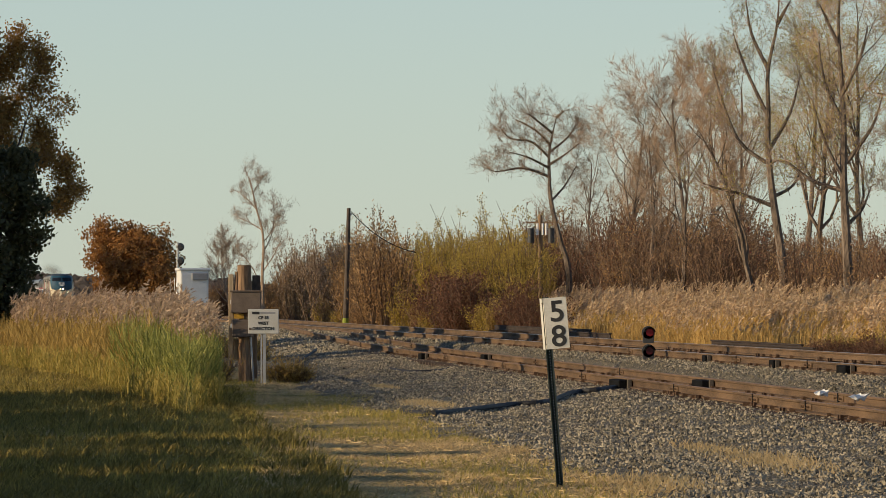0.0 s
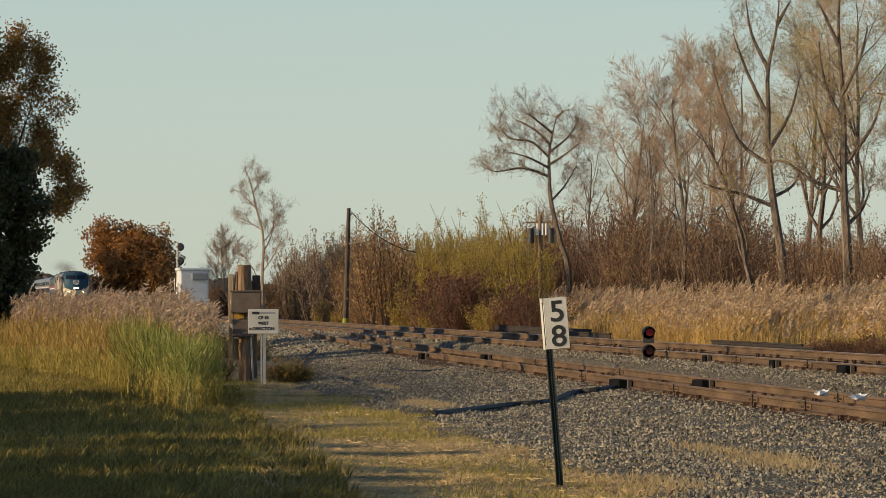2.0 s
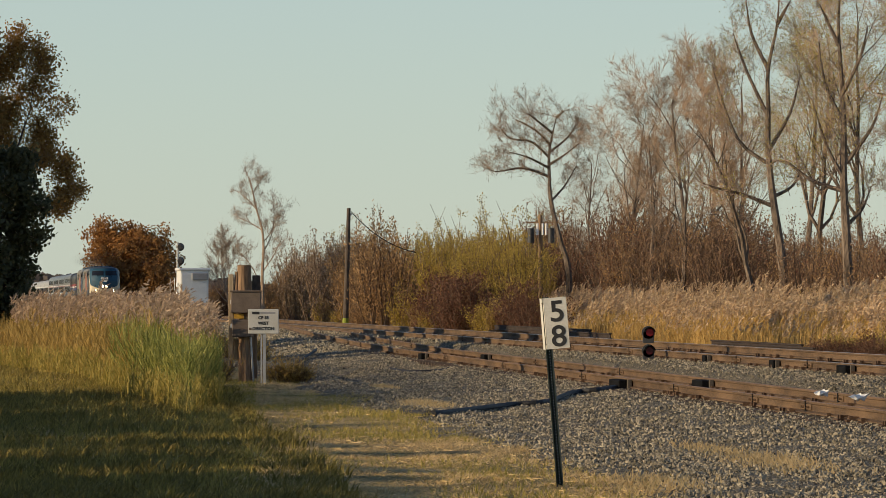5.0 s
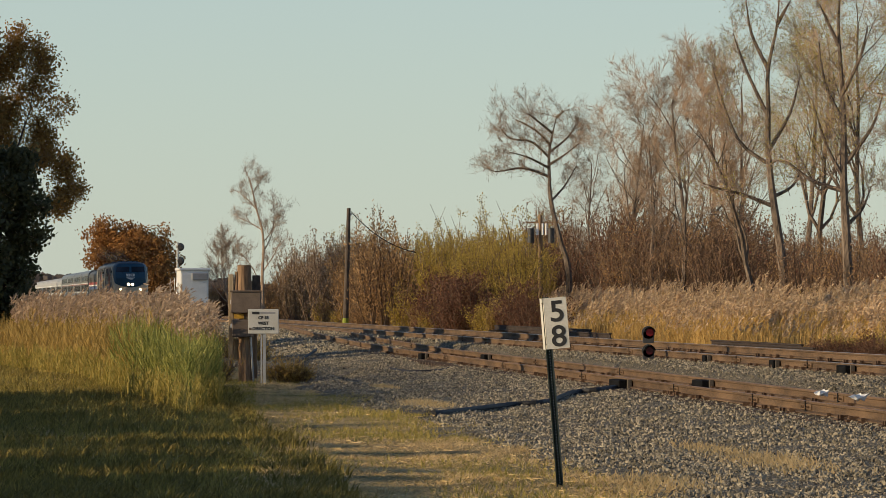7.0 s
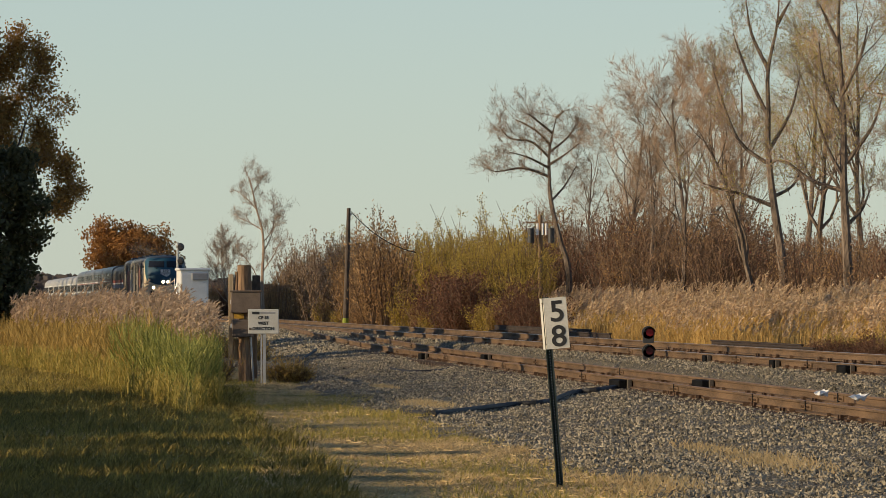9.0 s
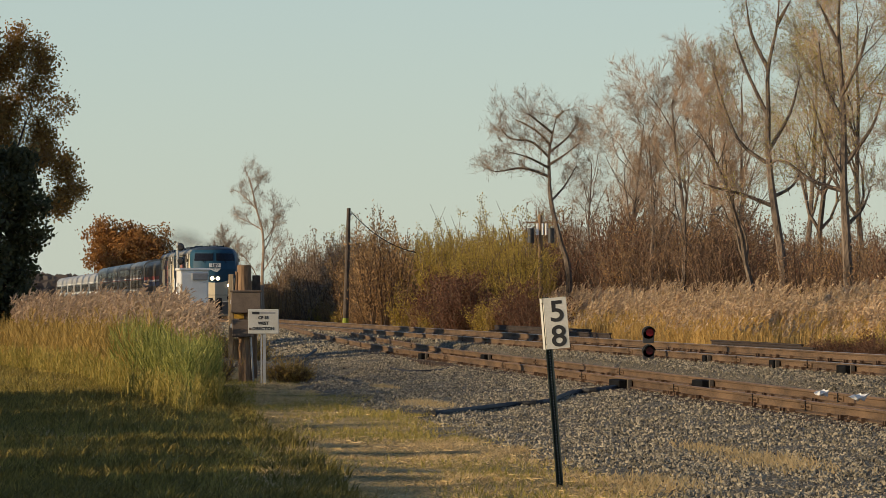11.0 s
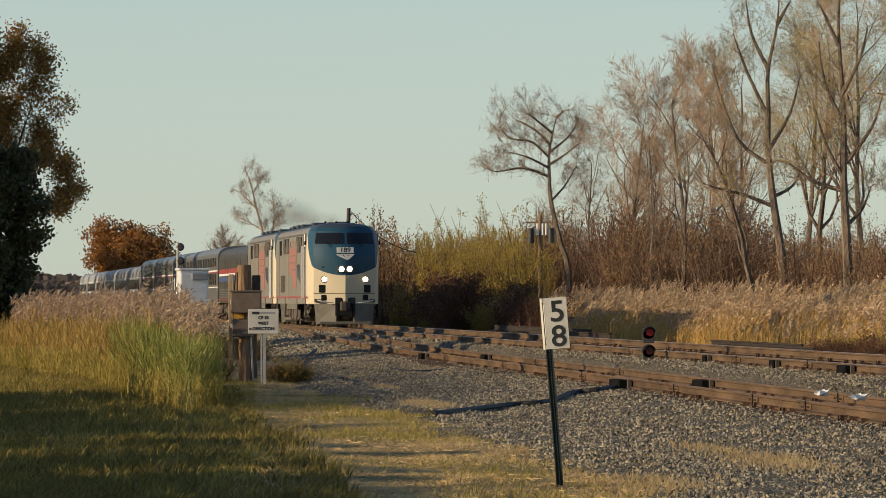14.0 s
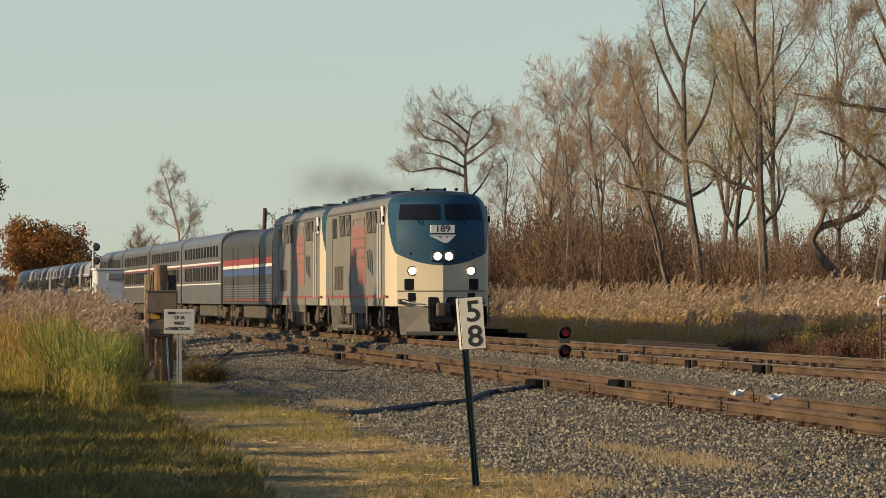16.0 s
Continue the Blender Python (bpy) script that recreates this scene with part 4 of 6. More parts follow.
M_CHROME = mat("bright_handrail", (0.72, 0.71, 0.68), (0.62, 0.61, 0.58), 0.3, 4.0, metal=0.5)
M_DECAL = mat("faded_red_panel", (0.33, 0.15, 0.12), (0.25, 0.115, 0.095), 0.55, 4.0)


def text_part(words, size, m, material, parent, name="lettering", label="", thick=0.002, bold=0.0):
    cu = bpy.data.curves.new("lettering", "FONT")
    cu.body = words
    cu.size = size
    cu.align_x = "CENTER"
    cu.align_y = "CENTER"
    cu.extrude = thick
    cu.offset = bold
    tmp = bpy.data.objects.new("lettering", cu)
    scene.collection.objects.link(tmp)
    me = bpy.data.meshes.new_from_object(tmp)
    bpy.data.objects.remove(tmp)
    me.materials.clear()
    me.materials.append(material)
    ob = new(name, me)
    ob.parent = parent
    ob.matrix_basis = m
    if label:
        ob["label"] = label
    return ob


def sharpen(ob, deg=28):
    for p in ob.data.polygons:
        p.use_smooth = True
    ob.data.set_sharp_from_angle(angle=radians(deg))
    return ob


def hull_ring(y, hw, zb, zs, zt, tuck=0.0, n=12, belly=0.0):
    """Cross-section: sides that may bow outward, then an arched roof."""
    pts = []
    for f in (0.0, 0.2, 0.4, 0.6, 0.8):
        pts.append((-(hw - tuck * (1 - f) ** 2 - belly * (f - 0.5) ** 2), y, zb + (zs - zb) * f))
    for i in range(n + 1):
        a = math.pi * i / n
        c, s = math.cos(a), math.sin(a)
        pts.append((-(hw - belly * 0.25) * math.copysign(abs(c) ** 0.62, c), y, zs + (zt - zs) * s ** 0.8))
    for f in (0.8, 0.6, 0.4, 0.2, 0.0):
        pts.append(((hw - tuck * (1 - f) ** 2 - belly * (f - 0.5) ** 2), y, zb + (zs - zb) * f))
    return pts


def loft(stations, name, material, parent, deg=28):
    vs, fs = [], []
    k = len(stations[0])
    for ring in stations:
        vs += ring
    for i in range(len(stations) - 1):
        for j in range(k):
            fs.append((i * k + j, (i + 1) * k + j, (i + 1) * k + (j + 1) % k, i * k + (j + 1) % k))
    fs.append(tuple(range(k)))
    fs.append(tuple(range(len(stations) * k - 1, (len(stations) - 1) * k - 1, -1)))
    return sharpen(mesh_object(name, vs, fs, material, parent), deg)


FRONT = ((0.95, 0.04), (1.3, 0.0), (2.5, 0.0), (2.95, 0.08), (3.45, 0.26), (4.0, 0.5), (4.2, 0.68), (4.3, 0.95), (4.36, 1.4))


def front_y(z):
    return float(np.interp(z, [a for a, _ in FRONT], [b for _, b in FRONT]))


def nose_point(u, z):
    """A point of the nose: u from -1 to 1 across the front."""
    k = float(np.interp(z, (0.95, 3.5, 3.8, 4.05, 4.2, 4.3, 4.36), (1, 1, 0.97, 0.91, 0.8, 0.6, 0.02)))
    bow = float(np.interp(z, (2.2, 2.9), (1.1, 1.9)))          # a crease below, rounder above
    return Vector((1.28 * u * k, front_y(z) + float(np.interp(z, (1.3, 2.2, 2.9), (0.62, 0.62, 0.52))) * abs(u) ** bow, z))


def slab(name, quad, thick, material, parent, label=""):
    """A plate through four corners, with thickness along its normal."""
    q = [Vector(p) for p in quad]
    n = (q[1] - q[0]).cross(q[3] - q[0]).normalized() * thick
    vs = q + [p + n for p in q]
    fs = [(3, 2, 1, 0), (4, 5, 6, 7), (0, 1, 5, 4), (1, 2, 6, 5), (2, 3, 7, 6), (3, 0, 4, 7)]
    return mesh_object(name, vs, fs, material, parent, label)


def truck(e, y, gap=1.37):
    for side in (-1, 1):
        bm = box(side * 1.14 - 0.09, side * 1.14 + 0.09, y - 1.95, y + 1.95, 0.58, 0.82, 0.04)
        for yy in (y - gap, y + gap):
            box_bm(bm, side * 1.16 - 0.14, side * 1.16 + 0.14, yy - 0.24, yy + 0.24, 0.34, 0.72, 0.04)
        box_bm(bm, side * 1.18 - 0.12, side * 1.18 + 0.12, y - 0.4, y + 0.4, 0.42, 0.95, 0.05)
        part("truck_frame", bm, M_TRUCK, e, "grimy tan steel truck frame")
        for yy in (y - gap, y + gap):
            for d in (-0.36, 0.36):
                part("coil_spring", cyl((side * 1.2, yy + d, 0.42), (side * 1.2, yy + d, 0.80), 0.085, n=10), M_DARKSTEEL, e)
            part("axle_cap", cyl((side * 1.28, yy, 0.51), (side * 1.34, yy, 0.51), 0.13, 0.10, n=12), M_TRUCK, e)
            part("sand_pipe", cyl((side * 1.1, yy - 0.62, 0.9), (side * 0.85, yy - 0.52, 0.12), 0.022, n=6), M_DARKSTEEL, e)
        part("brake_cylinder", cyl((side * 1.27, y - 0.75, 0.78), (side * 1.27, y - 0.35, 0.78), 0.11, n=10), M_TRUCK, e)
        part("damper", cyl((side * 1.3, y + 0.45, 0.45), (side * 1.3, y + 0.85, 0.98), 0.045, n=8), M_DARKSTEEL, e)
    for yy in (y - gap, y + gap):
        bm = cyl((-0.80, yy, 0.51), (-0.66, yy, 0.51), 0.51, n=20)
        cyl_bm(bm, (0.80, yy, 0.51), (0.66, yy, 0.51), 0.51, n=20)
        cyl_bm(bm, (-0.7, yy, 0.51), (0.7, yy, 0.51), 0.09, n=10)
        part("wheelset", bm, M_DARKSTEEL, e, "steel wheels on an axle")


M_TRUCK = mat("tan_dusty_steel", (0.075, 0.06, 0.045), (0.13, 0.105, 0.08), 0.8, 3.0)


def build_locomotive():
    e = empty("locomotive", Matrix.Identity(4), "blue-nosed silver grey passenger diesel locomotive with lit headlights", "locomotive", "train")
    zs = (0.95, 1.3, 1.7, 2.1, 2.5, 2.95, 3.2, 3.45, 3.65, 3.85, 4.0, 4.12, 4.2, 4.26, 4.3, 4.34, 4.36)
    us = (-1, -0.8, -0.55, -0.3, -0.12, 0, 0.12, 0.3, 0.55, 0.8, 1)
    grid = []
    for z in zs:
        k = float(np.interp(z, (0.95, 3.5, 3.8, 4.05, 4.2, 4.3, 4.36), (1, 1, 0.985, 0.93, 0.82, 0.6, 0.02)))
        f = front_y(z)
        row = [Vector((-1.525 * k, y, z)) for y in (20.4, 16, 11, 7, 4, 2.6)]
        row += [Vector((-1.51 * k, f + 1.6, z)), Vector((-1.45 * k, f + 1.05, z)), Vector((-1.37 * k, f + 0.75, z))]
        row += [nose_point(u, z) for u in us]
        row += [Vector((1.37 * k, f + 0.75, z)), Vector((1.45 * k, f + 1.05, z)), Vector((1.51 * k, f + 1.6, z))]
        row += [Vector((1.525 * k, y, z)) for y in (2.6, 4, 7, 11, 16, 20.4)]
        grid.append(row)
    n = len(grid[0])
    vs = [p for r in grid for p in r]
    fs = [(j * n + i, j * n + (i + 1) % n, (j + 1) * n + (i + 1) % n, (j + 1) * n + i) for j in range(len(zs) - 1) for i in range(n)]
    fs.append(tuple(range(n - 1, -1, -1)))
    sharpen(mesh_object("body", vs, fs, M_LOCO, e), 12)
    # windscreen panes
    for a, b in ((-0.96, -0.075), (0.075, 0.96)):
        n, vs, fs = 6, [], []
        for depth in (-0.03, 0.01):
            for z in (3.47, 3.92):
                for i in range(n + 1):
                    vs.append(nose_point(a + (b - a) * i / n, z) + Vector((0, depth, 0)))
        for i in range(n):
            k = n + 1
            fs += [(i, i + 1, k + i + 1, k + i), (2 * k + i, 3 * k + i, 3 * k + i + 1, 2 * k + i + 1), (i, 2 * k + i, 2 * k + i + 1, i + 1), (k + i, k + i + 1, 3 * k + i + 1, 3 * k + i)]
        fs += [(0, n + 1, 3 * n + 3, 2 * n + 2), (n, 3 * n + 2, 4 * n + 3, 2 * n + 1)]
        mesh_object("windscreen", vs, fs, M_CARGLASS, e, "dark tinted windscreen pane")
        q = [nose_point(a, 3.47), nose_point(b, 3.47)]
        q = [p + Vector((0, -0.03, 0)) for p in q]
        mid = (q[0] + q[1]) / 2
        part("wiper", cyl(mid + Vector((0.05, -0.17, -0.14)), mid + Vector((-0.12, -0.13, 0.08)), 0.014, n=6), M_BLACK, e)
    # number board and emblem
    part("number_board", box(-0.35, 0.35, front_y(3.2) - 0.07, front_y(3.2) + 0.25, 3.08, 3.31, 0.01), M_WHITESTRIPE, e, "white number board")
    text_part("189", 0.27, pose(0, front_y(3.2) - 0.075, 3.195, 90, 0, 0) @ Matrix.Diagonal((1.12, 1, 1, 1)), M_BLACKPAINT, e, bold=0.003)
    y = front_y(2.95) - 0.03
    for x0, x1, xe, ze in ((-0.36, -0.12, 0.02, 2.80), (-0.07, 0.10, 0.06, 2.79), (0.14, 0.34, 0.09, 2.80)):
        slab("emblem_stroke", [(xe, y, ze), (xe + 0.06, y, ze), (x1, y, 2.98), (x0, y, 2.98)], 0.012, M_WHITESTRIPE, e)
    part("emblem_bar", box(-0.37, 0.37, y - 0.012, y + 0.05, 3.0, 3.03), M_WHITESTRIPE, e)
    # lamps
    part("lamp_panel", box(-0.35, 0.35, -0.03, 0.2, 2.26, 2.58, 0.02), M_LOCO2, e, "dark blue lamp panel")
    for x in (-0.165, 0.165):
        part("headlight", cyl((x, 0.06, 2.40), (x, -0.055, 2.40), 0.112, n=20), M_HEADLIGHT, e, "lit white headlight")
    for x in (-0.86, 0.86):
        y = nose_point(x / 1.28, 2.06).y
        part("ditch_light_ring", cyl((x, y + 0.1, 1.98), (x, y - 0.05, 1.98), 0.145, n=18), M_DARKSTEEL, e)
        part("ditch_light", cyl((x, y, 1.98), (x, y - 0.065, 1.98), 0.106, n=18), M_HEADLIGHT, e, "lit white ditch light")
        part("marker_recess", box(x - 0.22, x + 0.22, y - 0.03, y + 0.25, 1.43, 1.75, 0.02), M_VOID, e, "black square recess")
        part("footstep", box(x - 0.12, x + 0.12, y - 0.05, y + 0.2, 1.12, 1.34, 0.02), M_VOID, e)
        part("nose_step", box(x * 1.02 - 0.06, x * 1.02 + 0.06, y - 0.06, y + 0.1, 2.45, 2.52, 0.01), M_VOID, e)
    for sgn in (-1, 1):          # ledge across the lower nose, following its crease
        q = [nose_point(0, 1.38), nose_point(sgn, 1.38)]
        q = [p + Vector((0, -0.012, 0)) for p in (q if sgn > 0 else q[::-1])]
        slab("ledge", [q[0], q[1], q[1] + Vector((0, 0, 0.03)), q[0] + Vector((0, 0, 0.03))], 0.03, M_LOCOGREY, e)
        part("side_lamp_bracket", box(sgn * 1.16 - 0.10, sgn * 1.16 + 0.10, 0.30, 0.6, 1.02, 1.16, 0.02), M_DARKSTEEL, e)
    # pilot, coupler and hoses
    for sgn in (-1, 1):
        q = [nose_point(sgn * 0.96, 0.96), nose_point(sgn * 0.27, 0.96), nose_point(sgn * 0.27, 0.96) - Vector((0, 0, 0.83)), nose_point(sgn * 0.9, 0.96) - Vector((0, -0.1, 0.83))]
        if sgn > 0:
            q = [q[1], q[0], q[3], q[2]]
        slab("pilot_plate", [q[3], q[2], q[1], q[0]], 0.06, M_LOCOGREY, e, "scuffed grey pilot plate")
        bm = bmesh.new()
        pts = [(sgn * 0.5, -0.06, 1.0), (sgn * 0.75, -0.14, 1.02), (sgn * 1.0, -0.1, 1.06), (sgn * 1.18, 0.1, 1.12)]
        for p, q2 in zip(pts, pts[1:]):
            cyl_bm(bm, p, q2, 0.02, n=8)
        part("grab_rail", bm, M_CHROME, e, "bright bent grab rail")
    part("plow_edge", box(-1.1, 1.1, 0.1, 0.3, 0.10, 0.22, 0.03), M_LOCOGREY, e)
    part("coupler_pocket", box(-0.42, 0.42, 0.06, 0.6, 0.45, 1.22, 0.03), M_VOID, e, "dark coupler pocket")
    bm = box(-0.16, 0.16, -0.42, 0.3, 0.72, 1.04, 0.06)
    box_bm(bm, -0.24, 0.02, -0.58, -0.3, 0.66, 1.06, 0.05)
    part("coupler", bm, M_TRUCK, e, "rusty knuckle coupler")
    for x in (-0.3, 0.28):
        bm = bmesh.new()
        for p, q2 in zip([(x, -0.02, 0.95), (x * 1.05, -0.2, 0.7), (x * 0.9, -0.22, 0.42)], [(x * 1.05, -0.2, 0.7), (x * 0.9, -0.22, 0.42), (x * 0.6, -0.15, 0.35)]):
            cyl_bm(bm, p, q2, 0.028, n=8)
        part("air_hose", bm, M_BLACK, e)
    # sides
    for sgn in (-1, 1):
        def panel(name, y0, y1, z0, z1, material, slant=0.0, thick=0.012, label="", x=1.528):
            q = [(sgn * x, y0, z0), (sgn * x, y1, z0), (sgn * x, y1 + slant, z1), (sgn * x, y0 + slant, z1)]
            if sgn > 0:
                q = [q[1], q[0], q[3], q[2]]
            return slab(name, q[::-1], thick, material, e, label)
        panel("side_window", 2.15, 2.75, 3.28, 3.75, M_CARGLASS, 0.1)
        panel("door_seam", 2.95, 3.0, 1.15, 3.9, M_DARKSTEEL)
        for y in (2.6, 3.35):
            part("handrail", cyl((sgn * 1.56, y, 1.2), (sgn * 1.56, y, 3.4), 0.034, n=8), M_CHROME, e, "bright vertical handrail")
        panel("cab_light_panel", 1.85, 2.5, 3.35, 3.9, M_WHITESTRIPE, 0.25, x=1.53)
        for y, w in ((3.7, 1.1), (5.2, 1.5), (11.6, 1.5), (13.6, 1.7)):
            panel("slanted_grille", y, y + w, 3.14, 3.80, M_VOID, 0.55, label="dark slanted grille", x=1.528)
            for j in range(4):
                panel("grille_slat", y + w * (j + 0.15) / 4, y + w * (j + 0.55) / 4, 3.16, 3.78, M_LOCOGREY, 0.55, x=1.541, thick=0.02)
        panel("intake", 16.6, 17.8, 3.1, 3.75, M_CARGLASS, 0.2, x=1.528)
        panel("roof_edge", 2.6, 20.2, 3.86, 3.92, M_STAINLESS, x=1.5, thick=0.03)
        panel("letter_box", 7.6, 11.2, 3.40, 3.43, M_DECAL, x=1.53)
        panel("letter_box", 7.6, 11.2, 3.62, 3.65, M_DECAL, x=1.53)
        panel("letter_box", 7.6, 7.8, 3.43, 3.62, M_DECAL, x=1.53)
        panel("letter_box", 11.0, 11.2, 3.43, 3.62, M_DECAL, x=1.53)
        panel("decal_panel", 7.4, 11.6, 2.2, 3.35, M_DECAL, label="faded red lettered panel", x=1.53)
        panel("decal_foot", 7.4, 9.6, 1.6, 2.2, M_DECAL)
        for i in range(3):
            panel("decal_bar", 7.7, 11.2 - i * 0.4, 3.0 - i * 0.3, 3.05 - i * 0.3, M_LOCOGREY, x=1.545, thick=0.006)
        for i in range(3):
            panel("emblem_stroke", 5.0 + i * 0.62, 5.3 + i * 0.62, 1.86 + 0.1 * i, 2.67 - 0.06 * abs(i - 1), M_LOCO2, 0.35, label="dark blue emblem stroke")
        for i in range(6):
            panel("louvre", 14.4 + i * 0.5, 14.7 + i * 0.5, 1.45, 2.2, M_DARKSTEEL)
        panel("red_stripe", 1.2, 20.3, 1.2, 1.27, M_RED, label="thin red stripe")
        panel("panel_seam", 11.9, 11.95, 1.1, 3.6, M_DARKSTEEL)
        panel("panel_seam", 17.9, 17.95, 1.1, 3.6, M_DARKSTEEL)
        panel("skirt", 7.0, 14.0, 0.72, 0.95, M_LOCOGREY, x=1.46)
        for y in (1.9, 6.8, 14.2, 19.3):
            panel("step_well", y, y + 0.6, 0.35, 1.15, M_VOID, x=1.5)
            part("grab_iron", cyl((sgn * 1.55, y - 0.05, 0.45), (sgn * 1.55, y - 0.05, 1.2), 0.02, n=6), M_LOCOGREY, e)
        for y in (8.0, 9.6, 11.4, 12.8):
            part("tank_strap", box(sgn * 1.36 - 0.02, sgn * 1.36 + 0.02, y, y + 0.18, 0.26, 0.94, 0.01), M_DARKSTEEL, e)
        bm = bmesh.new()
        for z in (0.25, 0.5, 0.75):
            box_bm(bm, sgn * 1.4 - 0.08, sgn * 1.4 + 0.08, 2.2, 2.75, z, z + 0.04)
        part("cab_steps", bm, M_DARKSTEEL, e)
        mirror = box(sgn * 1.56 - 0.03, sgn * 1.56 + 0.03, 1.75, 1.79, 3.42, 3.6, 0.01)
        part("mirror", mirror, M_BLACK, e)
    part("fuel_tank", box(-1.35, 1.35, 7.2, 13.6, 0.22, 0.95, 0.12), M_TRUCK, e, "dusty fuel tank")
    # roof gear
    for y, w, h in ((2.2, 0.25, 0.12), (3.4, 0.5, 0.1), (6, 0.9, 0.14), (8.2, 0.5, 0.2), (11, 1.0, 0.13), (14, 1.0, 0.15), (17, 1.0, 0.13), (19, 0.6, 0.12)):
        part("roof_hatch", box(-w, w, y, y + 1.3, 4.28, 4.36 + h * 0.45, 0.04), M_LOCO2, e, "dark roof hatch")
    for x in (-0.7, -0.25, 0.25, 0.6):
        part("horn", cyl((x, 1.7, 4.38), (x, 2.1, 4.38), 0.045, 0.03, 8), M_BLACK, e)
    for y in (4.0, 16.6):
        truck(e, y)
    return e


M_LOCO2 = mat("dark_blue_grey", (0.03, 0.045, 0.06), (0.05, 0.065, 0.08), 0.6, 3.0)


def car_base(label, height, hw, skin, tuck, belly, length=25.5, zs=None):
    e = empty("passenger_car", Matrix.Identity(4), label, "train car", "train")
    zs = zs or height - 0.7
    loft([hull_ring(y, hw, 0.95, zs, height, tuck, belly=belly) for y in (0.15, 6, 12, 18, length)], "body", skin, e)
    part("diaphragm", box(-0.75, 0.75, -0.1, 0.2, 1.0, 3.3, 0.04), M_VOID, e, "black end diaphragm")
    part("diaphragm", box(-0.75, 0.75, length - 0.05, length + 0.28, 1.0, 3.3, 0.04), M_VOID, e)
    part("underfloor_equipment", box(-1.2, 1.2, 7.5, 18, 0.4, 0.98, 0.08), M_DARKSTEEL, e)
    for y in (3.3, length - 3.3):
        truck(e, y, 1.3)
    return e


def side_panel(e, name, y0, y1, z0, z1, x, material, thick=0.012, label=""):
    for sgn in (-1, 1):
        q = [(sgn * x, y0, z0), (sgn * x, y1, z0), (sgn * x, y1, z1), (sgn * x, y0, z1)]
        if sgn > 0:
            q = [q[1], q[0], q[3], q[2]]
        slab(name, q[::-1], thick, material, e, label)


def flutes(e, z0, z1, n, x, length):
    for sgn in (-1, 1):
        for i in range(n):
            z = z0 + (z1 - z0) * i / n
            part("flute", box(sgn * x - 0.012, sgn * x + 0.012, 0.5, length - 0.4, z, z + 0.5 * (z1 - z0) / n), M_STAINLESS, e)


def build_baggage():
    e = car_base("grey baggage car with red white and blue stripes", 3.95, 1.5, M_BAGGAGE, 0, 0)
    for z0, z1, m in ((2.5, 2.74, M_RED), (2.38, 2.5, M_WHITESTRIPE), (2.08, 2.34, M_BLUE)):
        side_panel(e, "stripe", 0.4, 25.2, z0, z1, 1.502, m, 0.004)
    for y in (6.0, 16.8):
        for yy in (y, y + 2.7):
            side_panel(e, "door_edge", yy, yy + 0.14, 1.05, 3.2, 1.508, M_VOID, 0.01)
    flutes(e, 1.2, 1.75, 6, 1.5, 25)
    side_panel(e, "red_line", 0.4, 25.2, 1.1, 1.16, 1.508, M_RED, 0.006)
    part("roof_vent", cyl((0.3, 9, 3.8), (0.3, 9, 4.35), 0.08, n=8), M_DARKSTEEL, e)
    return e


def build_sleeper():
    e = car_base("stainless sleeping car with two rows of dark windows", 4.08, 1.52, M_STAINLESS, 0, 0)
    for i in range(12):
        y = 2.0 + i * 1.82
        side_panel(e, "upper_window", y, y + 1.15, 2.95, 3.42, 1.522, M_CARGLASS, 0.01)
        side_panel(e, "window", y, y + 1.25, 1.95, 2.55, 1.522, M_CARGLASS, 0.01)
    side_panel(e, "white_stripe", 0.4, 25.2, 2.66, 2.74, 1.524, M_WHITESTRIPE, 0.006)
    side_panel(e, "white_stripe", 0.4, 25.2, 1.78, 1.83, 1.524, M_WHITESTRIPE, 0.006)
    side_panel(e, "red_line", 0.4, 25.2, 2.60, 2.65, 1.524, M_RED, 0.006)
    flutes(e, 1.05, 1.7, 7, 1.52, 25)
    return e


def build_coach():
    e = car_base("rounded stainless coach with a dark window band", 3.75, 1.55, M_COACH, 0.1, 0.3, zs=2.9)
    for i in range(14):
        y = 2.6 + i * 1.47
        side_panel(e, "window", y, y + 1.15, 1.92, 2.62, 1.553, M_CARGLASS, 0.01)
    side_panel(e, "white_stripe", 0.4, 25.2, 2.72, 2.78, 1.545, M_WHITESTRIPE, 0.006)
    side_panel(e, "white_stripe", 0.4, 25.2, 1.72, 1.80, 1.545, M_WHITESTRIPE, 0.006)
    flutes(e, 1.1, 1.65, 6, 1.5, 25)
    return e


def build_train():
    loco = build_locomotive()
    TRAIN.append((loco, 0.0))
    TRAIN.append((copy_thing(loco, Matrix.Identity(4)), 21.0))
    at = 42.0
    TRAIN.append((build_baggage(), at))
    at += 26.0
    sleeper = build_sleeper()
    for i in range(4):
        TRAIN.append((sleeper if i == 0 else copy_thing(sleeper, Matrix.Identity(4)), at))
        at += 26.0
    coach = build_coach()
    for i in range(6):
        TRAIN.append((coach if i == 0 else copy_thing(coach, Matrix.Identity(4)), at))
        at += 26.0


build_train()


